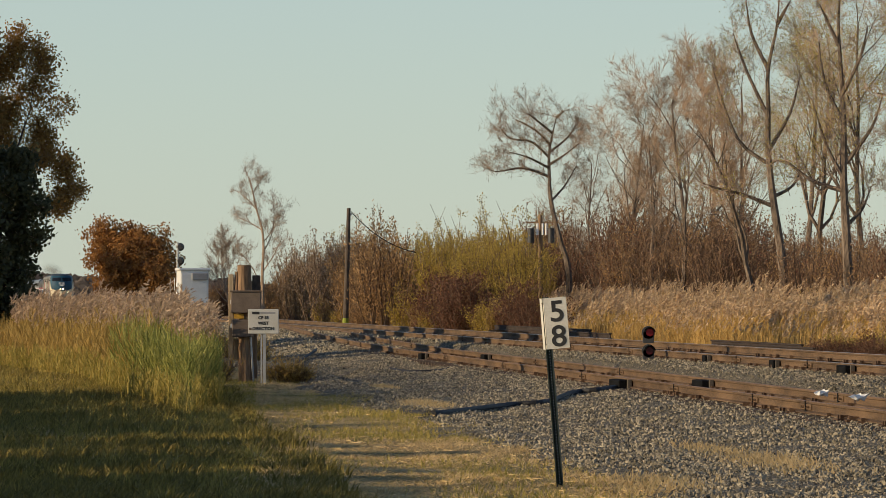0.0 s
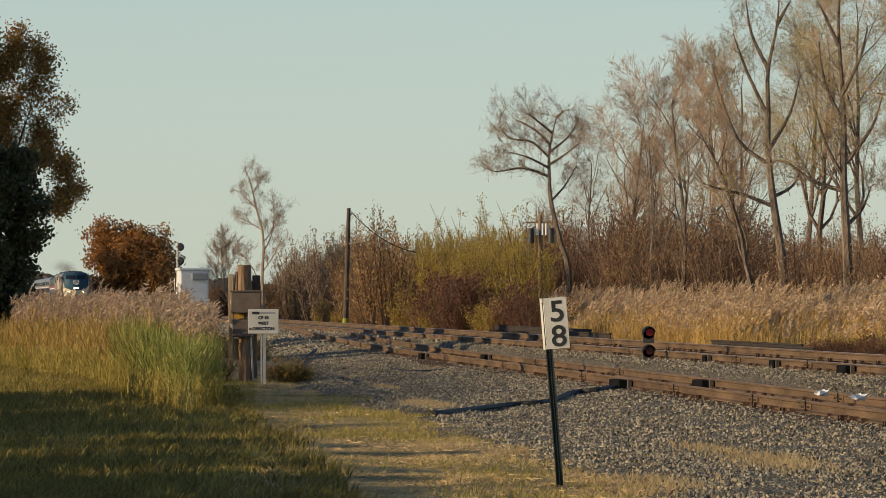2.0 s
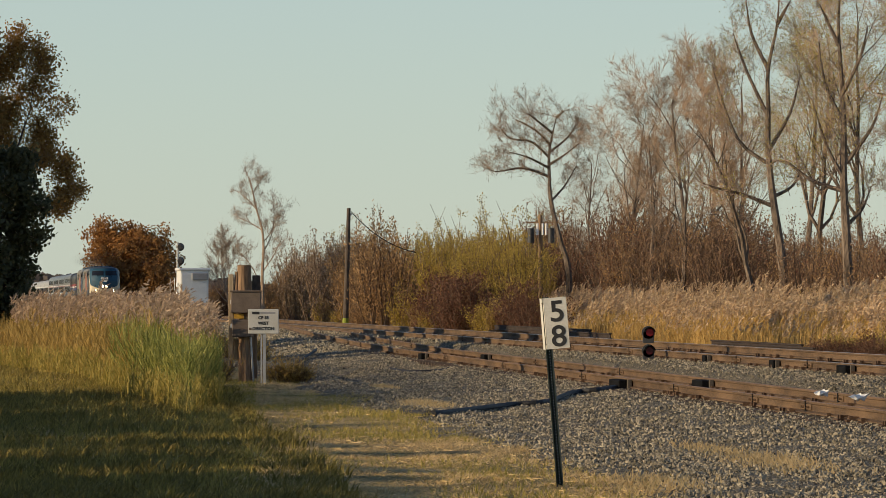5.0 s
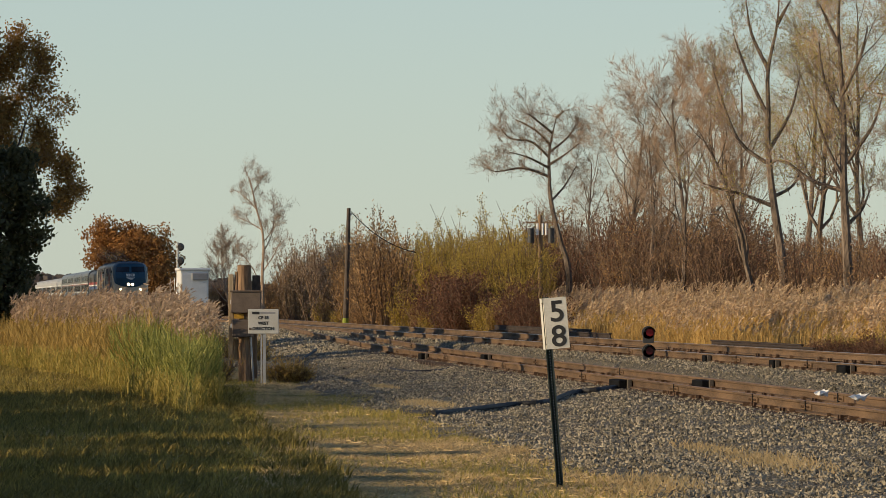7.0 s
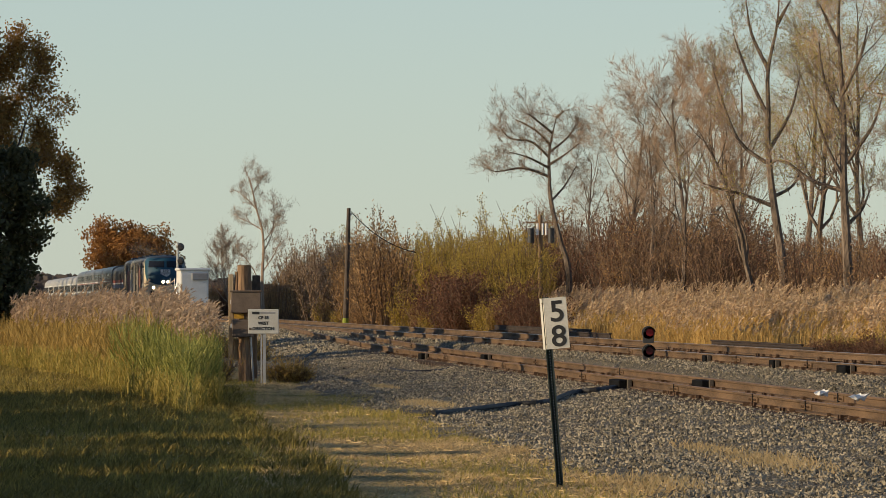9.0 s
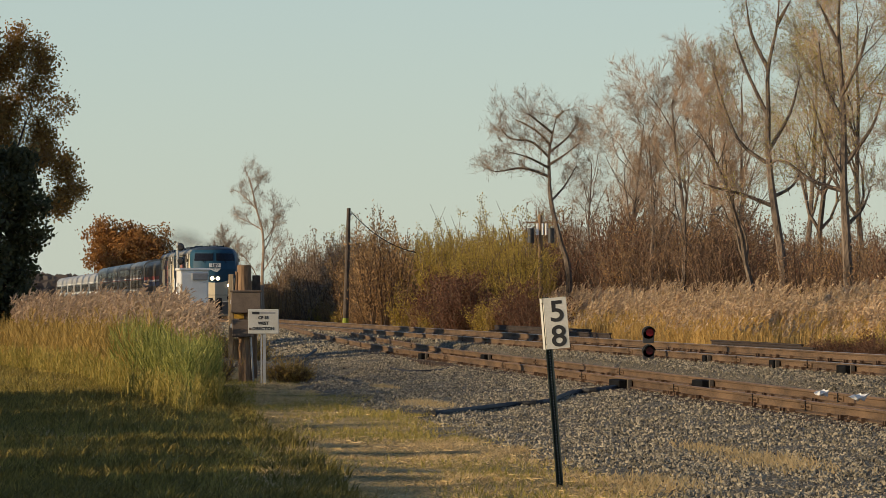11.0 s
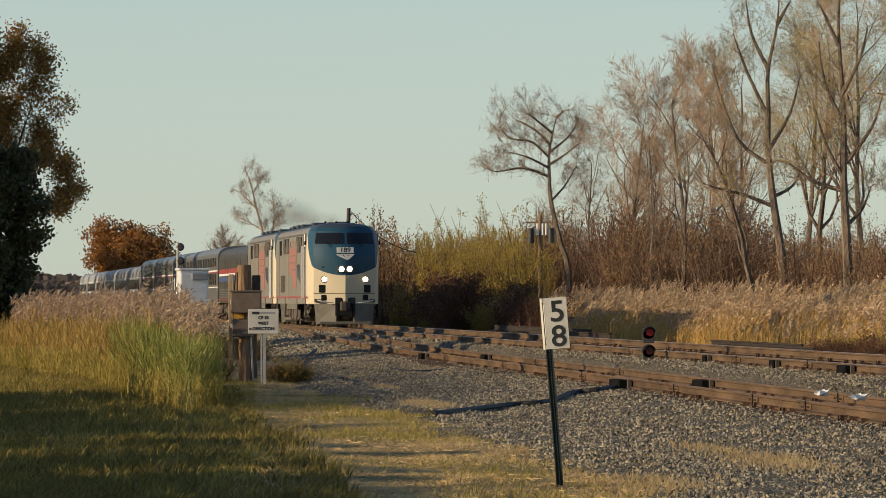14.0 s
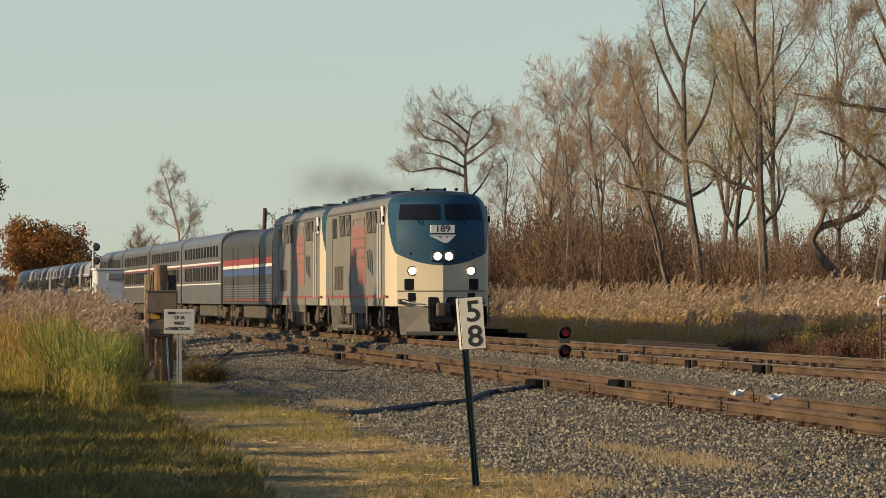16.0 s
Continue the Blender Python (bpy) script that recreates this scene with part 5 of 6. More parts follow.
def build_smoke():
    """Exhaust haze over the engines: soft puffs of soot, thinning out behind."""
    rng = random.Random(77)
    vs, fs = [], []
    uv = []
    for i in range(6):
        a = i / 5
        c = Vector((-0.1 - 1.0 * a + rng.gauss(0, 0.2), 7.0 + 21 * a, 4.45 + 0.55 * a + rng.uniform(0, 0.35)))
        r = 0.6 + 1.0 * a + rng.uniform(0, 0.3)
        o = len(vs)
        vs.append(c)
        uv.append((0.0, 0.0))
        for j in range(18):
            t = j * math.pi / 9
            vs.append(c + Vector((math.cos(t), 0.2 * math.sin(3 * t), 0.62 * math.sin(t))) * r)
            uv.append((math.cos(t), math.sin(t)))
        fs += [(o, o + 1 + j, o + 1 + (j + 1) % 18) for j in range(18)]
    m = mat("soot", (0.16, 0.125, 0.09), (0.25, 0.20, 0.15), 1.0, 2.0)
    nt = m.node_tree
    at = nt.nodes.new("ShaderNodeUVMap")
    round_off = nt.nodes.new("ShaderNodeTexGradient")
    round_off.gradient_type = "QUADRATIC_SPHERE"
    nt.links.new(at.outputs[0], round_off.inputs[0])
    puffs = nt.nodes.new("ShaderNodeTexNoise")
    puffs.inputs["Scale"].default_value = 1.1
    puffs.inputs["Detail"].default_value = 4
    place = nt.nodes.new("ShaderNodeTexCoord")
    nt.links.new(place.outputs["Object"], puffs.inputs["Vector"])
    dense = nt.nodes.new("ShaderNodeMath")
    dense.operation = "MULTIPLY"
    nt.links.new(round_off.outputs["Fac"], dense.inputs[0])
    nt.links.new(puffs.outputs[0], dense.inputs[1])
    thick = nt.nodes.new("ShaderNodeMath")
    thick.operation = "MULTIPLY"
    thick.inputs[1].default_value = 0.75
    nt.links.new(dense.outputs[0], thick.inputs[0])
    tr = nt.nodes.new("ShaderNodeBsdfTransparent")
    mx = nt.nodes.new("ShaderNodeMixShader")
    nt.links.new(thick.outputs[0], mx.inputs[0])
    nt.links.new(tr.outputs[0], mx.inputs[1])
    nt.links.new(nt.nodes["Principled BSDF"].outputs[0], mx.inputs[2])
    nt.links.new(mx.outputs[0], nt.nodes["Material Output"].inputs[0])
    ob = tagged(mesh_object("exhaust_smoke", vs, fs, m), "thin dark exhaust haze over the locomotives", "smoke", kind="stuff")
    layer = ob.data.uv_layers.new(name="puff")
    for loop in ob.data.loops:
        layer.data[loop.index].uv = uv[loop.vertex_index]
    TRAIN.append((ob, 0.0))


build_smoke()


def train_pose(t, back):
    y = 150.8 + 32.76 * (16.0 - t) + back * 0.9951
    return pose(17.38 - 0.0991 * y, y, 0.0, 0, 0, 5.66)


def pipe(name, pts, r, material, parent=None, label="", category="", n=8, kind=""):
    bm = bmesh.new()
    for p, q in zip(pts, pts[1:]):
        cyl_bm(bm, p, q, r, n=n)
    ob = part(name, bm, material, parent, smooth=True)
    return tagged(ob, label, category, kind=kind)


def build_milepost():
    e = empty("milepost_sign", pose(1.145, 50.8, -0.68, 0, -4.6, -8), "white sign with black numerals 58 on a leaning dark green post", "sign")
    bm = box(-0.032, -0.022, -0.02, 0.03, -0.3, 1.87)
    box_bm(bm, 0.022, 0.032, -0.02, 0.03, -0.3, 1.87)
    box_bm(bm, -0.032, 0.032, 0.022, 0.03, -0.3, 1.87)
    part("post", bm, M_GREENPOST, e, "dark green perforated channel post")
    for i in range(48):
        part("hole", cyl((0, 0.0225, 0.05 + i * 0.028), (0, 0.018, 0.05 + i * 0.028), 0.006, n=6), M_STEELPOST, e)
    # the plate is folded: a wide face with the numerals and a narrow flank
    slab("plate", [(-0.01, -0.03, 1.36), (0.21, -0.03, 1.36), (0.21, -0.03, 1.86), (-0.01, -0.03, 1.86)], 0.006, M_SIGNFACE, e, "white face with black numerals")
    slab("flank", [(-0.055, 0.045, 1.36), (-0.01, -0.03, 1.36), (-0.01, -0.03, 1.86), (-0.055, 0.045, 1.86)], 0.006, M_SIGNFACE, e, "white folded flank")
    text_part("5", 0.29, pose(0.112, -0.0385, 1.715, 90, 0, 0) @ Matrix.Diagonal((1.08, 1, 1, 1)), M_BLACKPAINT, e, "numeral", thick=0.001, bold=0.004)
    text_part("8", 0.29, pose(0.112, -0.0385, 1.472, 90, 0, 0) @ Matrix.Diagonal((1.08, 1, 1, 1)), M_BLACKPAINT, e, "numeral", thick=0.001, bold=0.004)
    for z in (1.41, 1.81):
        part("bolt", cyl((-0.025, -0.03, z), (-0.025, 0.02, z), 0.011, n=8), M_DARKSTEEL, e)


def build_control_sign():
    e = empty("control_point_sign", pose(-3.80, 110, -0.66), "white metal sign with black lettering on a galvanised post", "sign")
    bm = box(-0.012, 0.05, -0.02, 0.02, -0.3, 1.3)
    box_bm(bm, -0.06, -0.03, 0.0, 0.02, -0.3, 1.2)
    part("post", bm, M_STEELPOST, e)
    part("plate", box(-0.325, 0.325, -0.05, -0.03, 1.09, 1.61, 0.008), M_SIGNFACE, e, "white plate with black lettering")
    part("logo_bar", box(-0.24, -0.08, -0.054, -0.05, 1.50, 1.555), M_BLACKPAINT, e)
    part("text_bar", box(-0.06, 0.25, -0.054, -0.05, 1.51, 1.55), M_GREYPAINT, e)
    for words, z in (("CP 58", 1.425), ("WEST", 1.31), ("DIRECTION", 1.195)):
        text_part(words, 0.088, pose(0.0, -0.052, z, 90, 0, 0), M_BLACKPAINT, e, bold=0.0035)
    part("stain", box(-0.305, -0.25, -0.054, -0.05, 1.17, 1.215), M_BOXBROWN, e)


def build_wooden_post():
    e = empty("signal_post", pose(-4.3, 113, -0.66), "weathered wooden post carrying old brown steel junction boxes", "post")
    part("post", cyl((0.03, 0, -0.3), (-0.02, 0, 2.56), 0.17, 0.15, 12), M_WOOD, e, "split weathered round post")
    part("plank", box(-0.36, -0.25, -0.06, -0.02, 0.5, 2.36, 0.01), M_PALEWOOD, e, "pale vertical plank")
    part("plank", box(-0.28, -0.02, 0.02, 0.06, 0.52, 0.95, 0.01), M_PALEWOOD, e)
    part("stub", cyl((-0.2, 0, 1.8), (-0.17, 0, 2.42), 0.06, 0.05, 8), M_WOOD, e)
    part("upper_box", box(-0.30, 0.36, -0.34, -0.1, 1.52, 1.98, 0.02), M_BOXBROWN, e, "brown steel box with a lid")
    part("lid", box(-0.32, 0.38, -0.37, -0.08, 1.98, 2.01, 0.008), M_BOXBROWN, e)
    part("yellow_label", box(-0.24, -0.02, -0.2, -0.12, 1.40, 1.50), M_YELLOW, e, "worn yellow label")
    part("lower_box", box(-0.27, 0.2, -0.32, -0.1, 1.0, 1.38, 0.02), M_BOXBROWN, e, "brown steel box")
    part("top_board", box(0.15, 0.33, 0.02, 0.09, 1.98, 2.34, 0.015), M_DARKBARK, e, "dark rotten board behind the post")
    part("stub", cyl((-0.30, 0.03, 0.3), (-0.34, 0.03, 2.2), 0.035, 0.03, 7), M_WOOD, e)
    part("plank", box(-0.12, 0.0, -0.10, -0.06, 0.0, 1.0, 0.01), M_WOOD, e)
    for z in (1.2, 1.72):
        part("hasp", box(-0.31, -0.27, -0.3, -0.22, z, z + 0.09, 0.005), M_CHROME, e)
    part("bracket", box(0.12, 0.26, -0.05, 0.02, 0.1, 1.5, 0.01), M_WOOD, e)
    part("pipe", cyl((0.2, -0.12, -0.2), (0.12, -0.12, 1.0), 0.025), M_STEELPOST, e)


M_PALEWOOD = mat("pale_plank", (0.30, 0.22, 0.13), (0.42, 0.33, 0.21), 0.9, 3.0, bump=0.6, fine=20, stretch=(1, 1, 0.12))
M_YELLOW = mat("worn_yellow", (0.5, 0.30, 0.03), (0.30, 0.16, 0.03), 0.7, 14.0)
M_GREYPAINT = mat("grey_paint", (0.3, 0.3, 0.3), (0.22, 0.22, 0.22), 0.6, 5.0)
M_REDLAMP = mat("red_lamp", (0.10, 0.006, 0.008), (0.08, 0.005, 0.006), 0.2, glow=((1.0, 0.01, 0.04), 0.035))
M_GREENBAND = mat("yellow_green_band", (0.25, 0.28, 0.03), (0.18, 0.22, 0.03), 0.7, 6.0)


def build_relay_case():
    e = empty("relay_case", pose(-8.29, 172, -0.6, 0, 0, 12), "tall white aluminium relay case beside the line", "equipment case")
    part("cabinet", box(-0.47, 0.47, -0.42, 0.42, 0, 2.70, 0.02), M_ALU, e)
    part("lid", box(-0.52, 0.52, -0.47, 0.47, 2.70, 2.78, 0.02), M_ALU, e)
    part("door", box(-0.43, 0.43, -0.445, -0.42, 0.15, 2.62, 0.01), M_ALU, e)
    part("hood", box(-0.1, 0.44, -0.52, -0.44, 2.38, 2.62, 0.03), M_GREYPAINT, e, "shaded sloping hood")
    part("handle", box(-0.36, -0.32, -0.47, -0.44, 1.3, 1.5, 0.005), M_STEELPOST, e)
    part("riser", cyl((-0.55, -0.3, 0), (-0.55, -0.3, 2.3), 0.04), M_ALU, e)


def build_mast():
    e = empty("signal_mast", pose(-10.72, 210, -0.6), "slender signal mast with two round lamp heads seen from behind", "signal")
    part("mast", cyl((0, 0, 0), (0, 0, 4.05), 0.045), M_STEELPOST, e)
    for z in (3.86, 3.3):
        part("target", cyl((0.1, 0.1, z), (0.1, 0.13, z), 0.165, n=24), M_DWARF, e, "dark round target")
        part("lamp_case", cyl((0.1, -0.18, z), (0.1, 0.1, z), 0.10, 0.13, n=14), M_DWARF, e)
        part("bracket", box(-0.02, 0.14, -0.02, 0.02, z - 0.02, z + 0.02), M_STEELPOST, e)
    bm = bmesh.new()
    for x in (-0.3, -0.12):
        cyl_bm(bm, (x, 0, 0), (x, 0, 2.6), 0.014, n=6)
    for i in range(9):
        cyl_bm(bm, (-0.3, 0, 0.2 + i * 0.28), (-0.12, 0, 0.2 + i * 0.28), 0.01, n=6)
    part("ladder", bm, M_STEELPOST, e)


def build_dwarf():
    e = empty("dwarf_signal", pose(4.62, 117, -0.34), "black two-lamp dwarf signal showing red between the tracks", "signal")
    part("base", box(-0.12, 0.12, -0.1, 0.1, -0.1, 0.1, 0.02), M_BLACK, e)
    for z, g in ((0.1, "lower_head"), (0.51, "upper_head")):
        bm = box(-0.125, 0.125, -0.08, 0.1, z, z + 0.26, 0.01)
        cyl_bm(bm, (0, -0.08, z + 0.24), (0, 0.1, z + 0.24), 0.145, n=24)
        head = part(g, bm, M_DWARF, e, "dark cast lamp head")
        part("lens", cyl((0.03, -0.1, z + 0.24), (0.03, -0.085, z + 0.24), 0.085, n=20), M_REDLAMP if z > 0.3 else M_REDDIM, head, "red lens")
        vs, fs = [], []
        for i in range(11):
            a = math.pi * (0.02 + 0.96 * i / 10)
            for y in (-0.08, -0.26 + 0.05 * abs(i - 5) / 5):
                for r in (0.115, 0.13):
                    vs.append((0.03 + r * math.cos(a), y, z + 0.24 + r * math.sin(a)))
        for i in range(10):
            o = i * 4
            fs += [(o, o + 2, o + 6, o + 4), (o + 1, o + 5, o + 7, o + 3), (o + 2, o + 3, o + 7, o + 6)]
        mesh_object("visor", vs, fs, M_BLACK, head)


M_DWARF = mat("dark_grey_casting", (0.035, 0.035, 0.036), (0.065, 0.063, 0.06), 0.55, 8.0)
M_REDDIM = mat("dim_red_lens", (0.05, 0.004, 0.006), (0.04, 0.003, 0.005), 0.2, glow=((1.0, 0.01, 0.03), 0.006))


def build_poles():
    e = empty("utility_pole", pose(-5.63, 300, -0.5, 0, 1.6, 0), "leaning dark wooden utility pole with a yellow-green foot", "utility pole")
    part("pole", cyl((0, 0, -0.4), (0, 0, 6.9), 0.17, 0.11), M_DARKBARK, e)
    part("foot_band", cyl((0, 0, -0.1), (0, 0, 0.55), 0.19, 0.18), M_GREENBAND, e, "yellow-green painted foot")
    part("bracket", box(0.0, 0.22, -0.03, 0.03, 6.5, 6.62), M_STEELPOST, e)
    pts = []
    for i in range(13):
        t = i / 12
        pts.append((-5.3 + 3.97 * t, 300 - 45 * t, 6.2 - 2.76 * t - 1.6 * t * (1 - t)))
    pipe("overhead_wire", pts, 0.024, M_BLACK, None, "dark sagging wire from the pole to the shrubs", "wire", 6)
    e = empty("transformer_pole", pose(5.02, 268, -0.7), "wooden pole with grey transformer cans among the trees", "utility pole")
    part("pole", cyl((0, 0, 0), (0, 0, 6.2), 0.15, 0.11), M_WOOD, e)
    part("crossarm", box(-0.75, 1.0, -0.06, 0.06, 5.75, 5.85), M_WOOD, e)
    for x, m in ((-0.5, M_DWARF), (0.55, M_DWARF)):
        part("transformer", cyl((x, -0.35, 4.75), (x, -0.35, 5.5), 0.17, n=16), m, e, "grey transformer can")
    for x in (-0.15, 0.12, 0.3):
        part("insulator", cyl((x, -0.35, 5.15), (x, -0.35, 5.75), 0.06, n=10), M_WHITE, e, "white insulator")


def build_rail_fittings():
    """Black bond boxes on the rails, joint bars and the conduits that lead to them."""
    def near_main(k):
        y = 16.66 / (k + 0.0991)
        return main_x(y), y, 0.0

    def near_siding(k, off=0.0):
        y = (11.40 + off) / (k + 0.084)
        return siding(y)[0] + off, y, siding(y)[1]

    k = 9200.0
    for px, fn, off, wide in ((757, "s", 0, 0.24), (868, "s", 1.44, 0.24), (1112, "s", 0, 0.34), (1257, "s", 1.44, 0.3), (1258, "m", 0, 0.12), (1379, "m", 0, 0.13), (1508, "m", 0, 0.22)):
        x, y, z = near_siding((px - 784) / k, off) if fn == "s" else near_main((px - 784) / k)
        e = empty("bond_box", pose(x - 0.1, y, z, 0, 0, 5), "black box clamped to the rail's side", "rail fitting", "rail fittings")
        part("case", box(-wide / 2, wide / 2, -wide * 2.2, wide * 2.2, -0.2, -0.03, 0.02), M_BLACK, e)
        part("clamp", box(-0.02, 0.06, -wide * 2.6, -wide * 2.2, -0.18, -0.02, 0.01), M_DARKSTEEL, e)
    rng = random.Random(44)
    # joint bars and dark gaps in the rails
    for px, fn, off in ((705, "s", 0), (790, "s", 0), (893, "s", 0), (1033, "s", 0), (1100, "s", 1.44), (1196, "s", 0), (1336, "s", 0), (1430, "s", 0), (640, "s", 0), (588, "s", 0), (1487, "s", 1.44), (950, "s", 1.44), (730, "s", 1.44), (1306, "m", 0), (1432, "m", 0), (1012, "m", 0), (1116, "m", 0), (802, "m", 0), (820, "m", 0)):
        x, y, z = near_siding((px - 784) / k, off) if fn == "s" else near_main((px - 784) / k)
        e = empty("rail_joint", pose(x, y, z, 0, 0, 5), "rusty joint bar bolted over a dark rail joint", "rail fitting", "rail fittings")
        part("bar", box(-0.034, -0.012, -0.46, 0.46, -0.125, -0.045, 0.006), M_RUST, e)
        part("gap", box(-0.045, 0.045, -0.04, 0.04, -0.165, 0.002), M_BLACK, e, "dark gap of the joint")
        for i in (-2, -1, 1, 2):
            part("bolt", cyl((-0.055, i * 0.16, -0.085), (-0.03, i * 0.16, -0.085), 0.018, n=6), M_RUST, e)
    # conduits on the ballast; the third curve is a dark strip for shade
    for pts, r in ((((3.25, 95.5, 0), (2.79, 93, 0), (2.3, 92.5, 0), (1.73, 87, 0), (1.12, 86.3, 0), (0.51, 83.4, 0), (-0.14, 80, 0), (-0.65, 82, 0)), 0.05),
                   (((7.45, 97.5, -0.30), (6.9, 95, -0.36), (6.2, 91.8, -0.42)), 0.05),
                   # black strip added in place of the shade in a hollow by the siding
                   (((0.35, 127, -0.50), (-0.2, 124, -0.56), (-0.85, 124.2, -0.57), (-1.3, 127, -0.55)), 0.045),
                   (((-3.9, 160, -0.40), (-4.0, 148, -0.55), (-4.0, 134, -0.62)), 0.04)):
        smooth_pts = []
        vec = [Vector((p[0], p[1], p[2] or ballast_z(p[0] - main_x(p[1]), p[1]) + 0.035)) for p in pts]
        for i in range(len(vec) - 1):
            p0, p1, p2, p3 = vec[max(i - 1, 0)], vec[i], vec[i + 1], vec[min(i + 2, len(vec) - 1)]
            for j in range(6):
                t = j / 6
                smooth_pts.append(0.5 * (2 * p1 + (p2 - p0) * t + (2 * p0 - 5 * p1 + 4 * p2 - p3) * t * t + (3 * p1 - p0 - 3 * p2 + p3) * t ** 3))
        smooth_pts.append(vec[-1])
        ring = [(r * math.cos(a * math.pi / 4), r * math.sin(a * math.pi / 4)) for a in range(8)]
        tagged(sweep("conduit", smooth_pts, ring, M_HOSE), "black cable conduit, also as a shade strip, on the ballast", "cable")
    # two scraps of white paper by the siding
    for px, s in ((1454, 0.17), (1519, 0.2)):
        y = (11.40 + 0.9) / ((px - 784) / k + 0.084)
        x = siding(y)[0] + 0.9
        bm = bmesh.new()
        bmesh.ops.create_icosphere(bm, subdivisions=2, radius=1.0)
        for v in bm.verts:
            v.co = Vector((v.co.x * s * (0.5 + 0.5 * noise.noise(v.co * 1.7 + Vector((s * 40, 0, 0)))), v.co.y * s * 0.4, v.co.z * 0.03 + 0.09 * noise.noise(v.co * 2.6)))
        ob = part("paper_scrap", bm, M_WHITE)
        ob.matrix_world = pose(x, y, siding(y)[1] + 0.03, 14, -6, 20)
        tagged(ob, "crumpled scrap of white paper between the rails", "litter")


def build_spare_rails():
    """Old rails and timbers lying beyond the main track."""
    for y0, y1, w, z in ((152, 172, 3.3, 0.03), (160, 187, 3.75, 0.10), (117, 131, 3.3, -0.06), (121, 135, 3.7, -0.02)):
        pts = [(main_x(y) + w, y, z + 0.13) for y in np.linspace(y0, y1, 8).tolist()]
        ob = sweep("spare_rail", pts, RAIL, M_SPARE)
        tagged(ob, "dark old rail lying beside the main track", "rail", "spare rails")
        for i, y in enumerate(np.linspace(y0 + 1, y1 - 1, 5).tolist()):
            x = main_x(y) + w
            bm = box(x - 0.35, x + 0.35, y - 0.12, y + 0.12, ballast_z(w, y) - 0.06, z - 0.045, 0.01)
            tagged(part("timber", bm, M_TIE), "dark timber block under the old rails", "timber", "timber blocks")


M_SPARE = mat("dark_old_steel", (0.018, 0.013, 0.010), (0.05, 0.034, 0.024), 0.85, 2.0, bump=0.3)


def build_tie_plates():
    """Rusty plates with spikes where the near rails cross their ties."""
    bm = box(-0.17, 0.17, -0.1, 0.1, -0.02, 0.012, 0.004)
    for x in (-0.1, 0.1):
        for y in (-0.06, 0.05):
            box_bm(bm, x - 0.022, x + 0.022, y - 0.022, y + 0.022, 0.0, 0.06)
    box_bm(bm, -0.085, 0.085, 0.12, 0.17, 0.0, 0.05)
    m = bpy.data.meshes.new("tie_plate")
    bm.to_mesh(m)
    bm.free()
    m.materials.append(M_PLATE)
    rng = random.Random(23)
    for key in ("m", "s"):
        root = empty("plate_row", Matrix.Identity(4), "rusty plates and spikes along the rail's foot", "rail fitting", kind="structure")
        for i in range(110):
            y = 56 + i * 0.9
            for off in (0, 1.44):
                if rng.random() < 0.4:
                    continue
                x, z = (main_x(y) + off, 0.076 * off) if key == "m" else (siding(y)[0] + off, siding(y)[1])
                ob = new("tie_plate", m)
                ob.parent = root
                ob.matrix_basis = pose(x - rng.uniform(0, 0.04), y + rng.uniform(-0.25, 0.25), z - 0.172 - rng.uniform(0, 0.02), 0, 0, rng.uniform(-10, 20))


def build_ties():
    """Sleepers under both tracks; those along the nearer stretch are pieces of their own."""
    me = {}
    for key, ln in (("m", 2.6), ("s", 2.6)):
        bm = box(-ln / 2, ln / 2, -0.115, 0.115, -0.18, 0.0, 0.012)
        m = bpy.data.meshes.new("tie")
        bm.to_mesh(m)
        bm.free()
        m.materials.append(M_TIE)
        me[key] = m
    for key in ("m", "s"):
        root = empty("tie_bed", Matrix.Identity(4), "row of dark creosoted wooden ties under the rails", "ties", kind="structure")
        for i in range(150):
            y = 56 + i * 0.9
            if key == "m":
                p, tilt = (main_x(y) + 0.72, y, -0.125), -4.3
            else:
                if y > 185:
                    continue
                p, tilt = (siding(y)[0] + 0.72, y, siding(y)[1] - 0.182), 0
            ob = new("tie", me[key])
            ob.parent = root
            ob.matrix_basis = pose(*p, 0, tilt, 5.2)


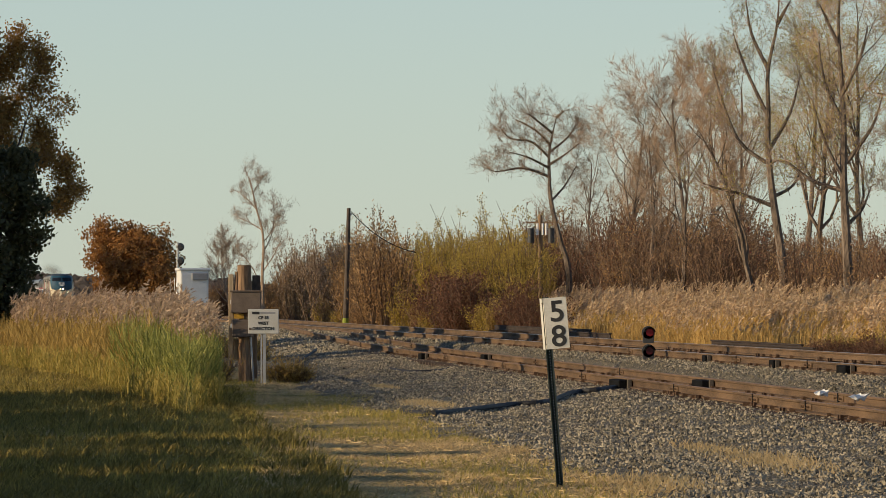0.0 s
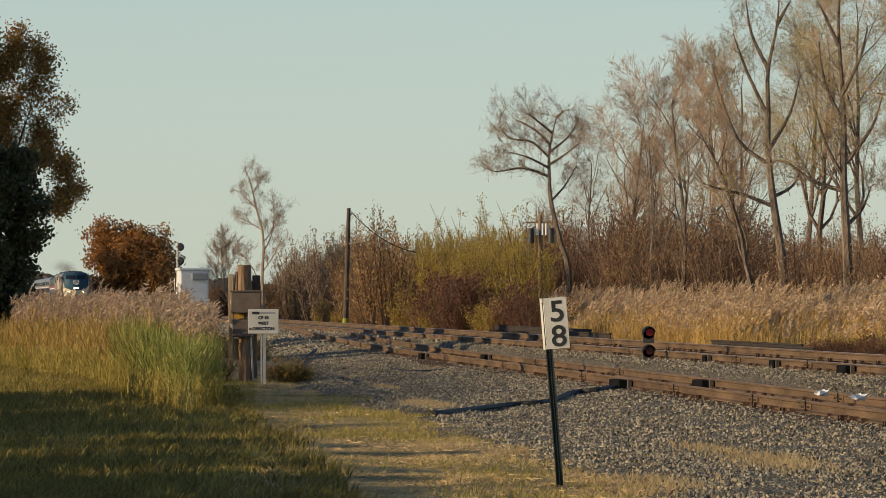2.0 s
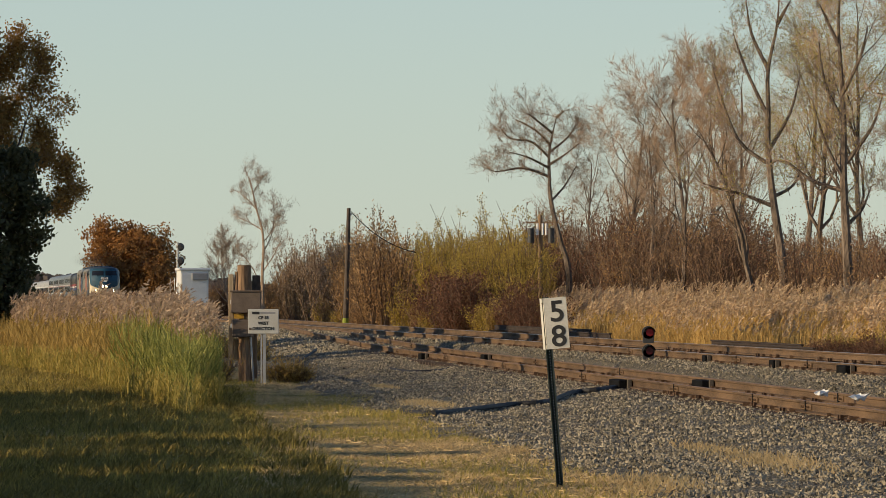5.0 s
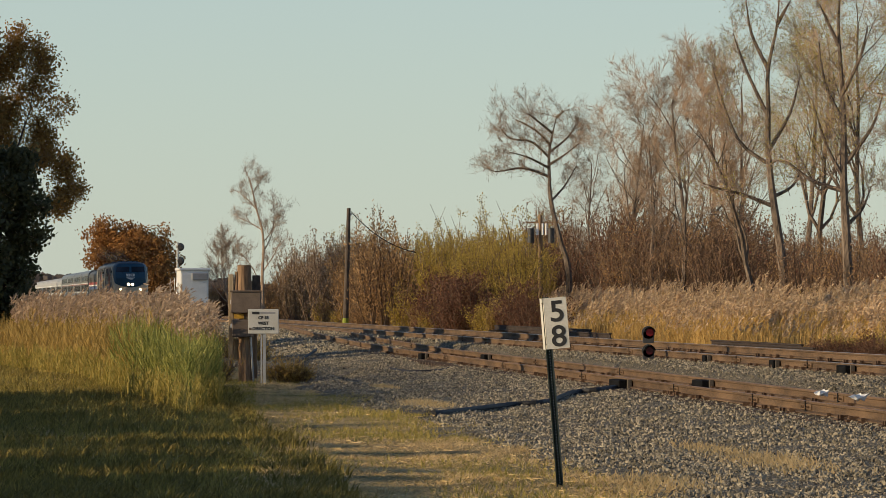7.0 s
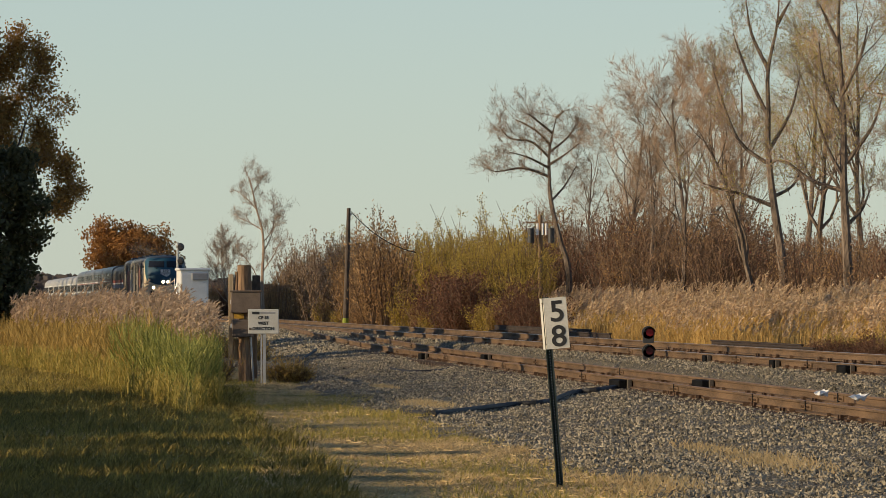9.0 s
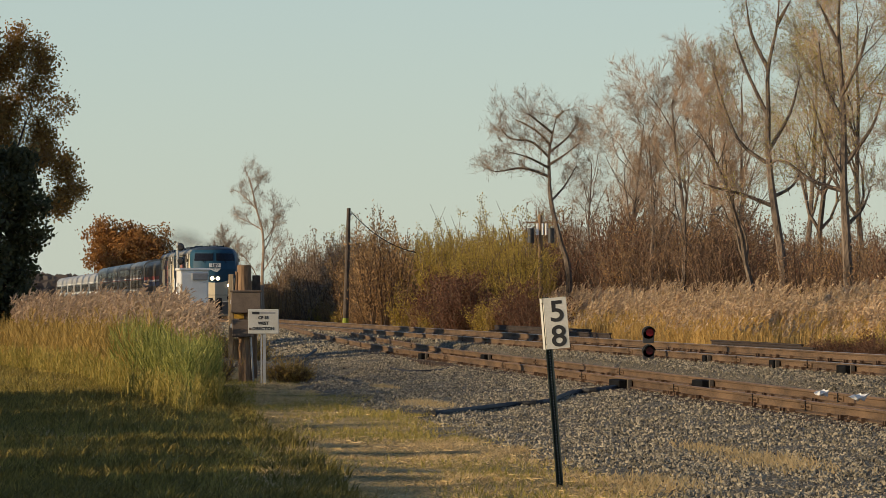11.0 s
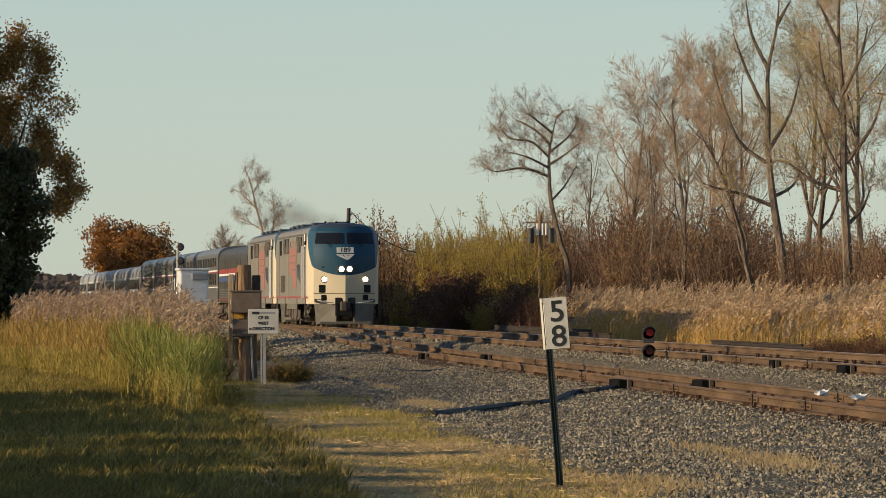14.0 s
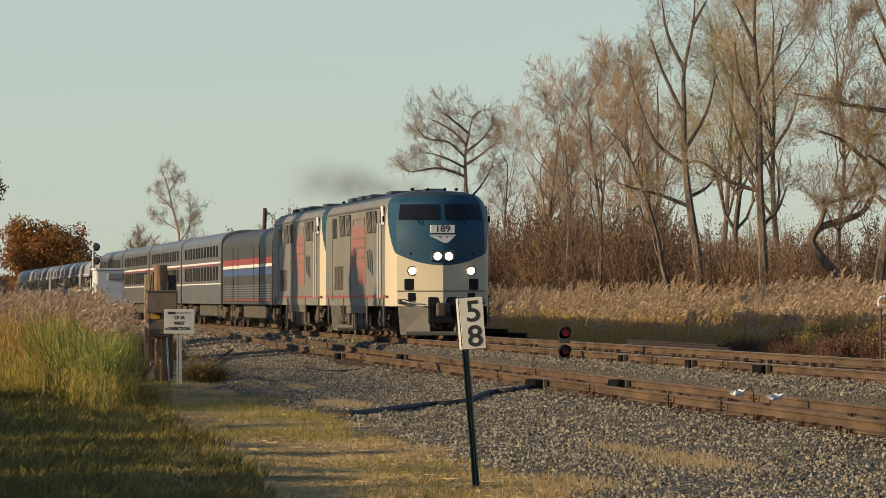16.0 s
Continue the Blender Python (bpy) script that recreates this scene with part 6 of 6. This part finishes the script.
def build_stones():
    """Loose crushed stone over the nearer ballast."""
    rng = np.random.RandomState(7)
    n = 118000
    y = 44 + 150 * rng.rand(n) ** 1.6
    far = rng.rand(n) < 0.14            # larger and sparser far along the line
    y[far] = 165 + 125 * rng.rand(int(far.sum()))
    sx = np.array([siding(v)[0] for v in y]) - (16.66 - 0.0991 * y)
    w = sx - 5.6 + (1.2 - sx + 5.6) * rng.rand(n)
    keep = []
    for i in range(n):
        e = 0.9 * noise.noise((y[i] * 0.25, 0.2, 5))
        if w[i] > sx[i] - 4.9 + e - abs(rng.normal(0, 0.35)):
            keep.append(i)
    y, w, sx, far = y[keep], w[keep], sx[keep], far[keep]
    n = len(y)
    z = np.array([ballast_z(a, b) for a, b in zip(w, y)])
    c = np.stack([16.66 - 0.0991 * y + w, y, z + 0.008], 1)
    base = np.array([(1, 0, 0), (-1, 0, 0), (0, 1, 0), (0, -1, 0), (0, 0, 1), (0, 0, -1)], float)
    size = (0.012 + 0.024 * rng.rand(n) ** 1.6) * np.where(far, 2.2, 1.0)
    r = base[None] * (size[:, None, None] * rng.uniform(0.6, 1.25, (n, 6, 1))) + rng.normal(0, 0.004, (n, 6, 3))
    for i, j in ((0, 1), (1, 2), (0, 2)):          # tumbled about all three axes
        a = rng.uniform(0, 6.28, n)
        ca, sa = np.cos(a)[:, None], np.sin(a)[:, None]
        u, v = r[..., i].copy(), r[..., j].copy()
        r[..., i], r[..., j] = u * ca - v * sa, u * sa + v * ca
    vs = (c[:, None] + r).reshape(-1, 3)
    tri = np.array([(0, 2, 4), (2, 1, 4), (1, 3, 4), (3, 0, 4), (2, 0, 5), (1, 2, 5), (3, 1, 5), (0, 3, 5)])
    fs = (tri[None] + 6 * np.arange(n)[:, None, None]).reshape(-1, 3)
    tagged(mesh_object("ballast_stones", vs.tolist(), fs.tolist(), M_STONE), "loose grey crushed ballast stones", "stones", kind="stuff")


def build_gooseneck():
    e = empty("vent_pipe", pose(12.92, 128.6, -0.8), "pale curved vent pipe on a low bar beyond the track", "pipe")
    part("riser", cyl((0, 0, 0), (0, 0, 1.75), 0.03), M_DARKSTEEL, e)
    pts = [(-0.02, 0, 1.75), (-0.06, 0, 1.88), (-0.02, 0, 1.99), (0.06, 0, 2.03), (0.14, 0, 2.02)]
    ob = pipe("bend", pts, 0.035, M_WHITE, e)
    part("bar", box(-0.12, 0.6, -0.03, 0.03, 1.72, 1.77, 0.01), M_PALEWOOD, e)


build_gooseneck()
build_milepost()
build_control_sign()
build_wooden_post()
build_relay_case()
build_mast()
build_dwarf()
build_poles()
build_rail_fittings()
build_stones()
build_spare_rails()
build_ties()
build_tie_plates()


def motions():
    times = [0.0, 0.1, 0.3] + [0.5 * i for i in range(1, 32)] + [15.7, 15.9, 16.0]
    for thing, back in TRAIN:
        walk(thing, [(t, train_pose(t, back)) for t in times])


motions()
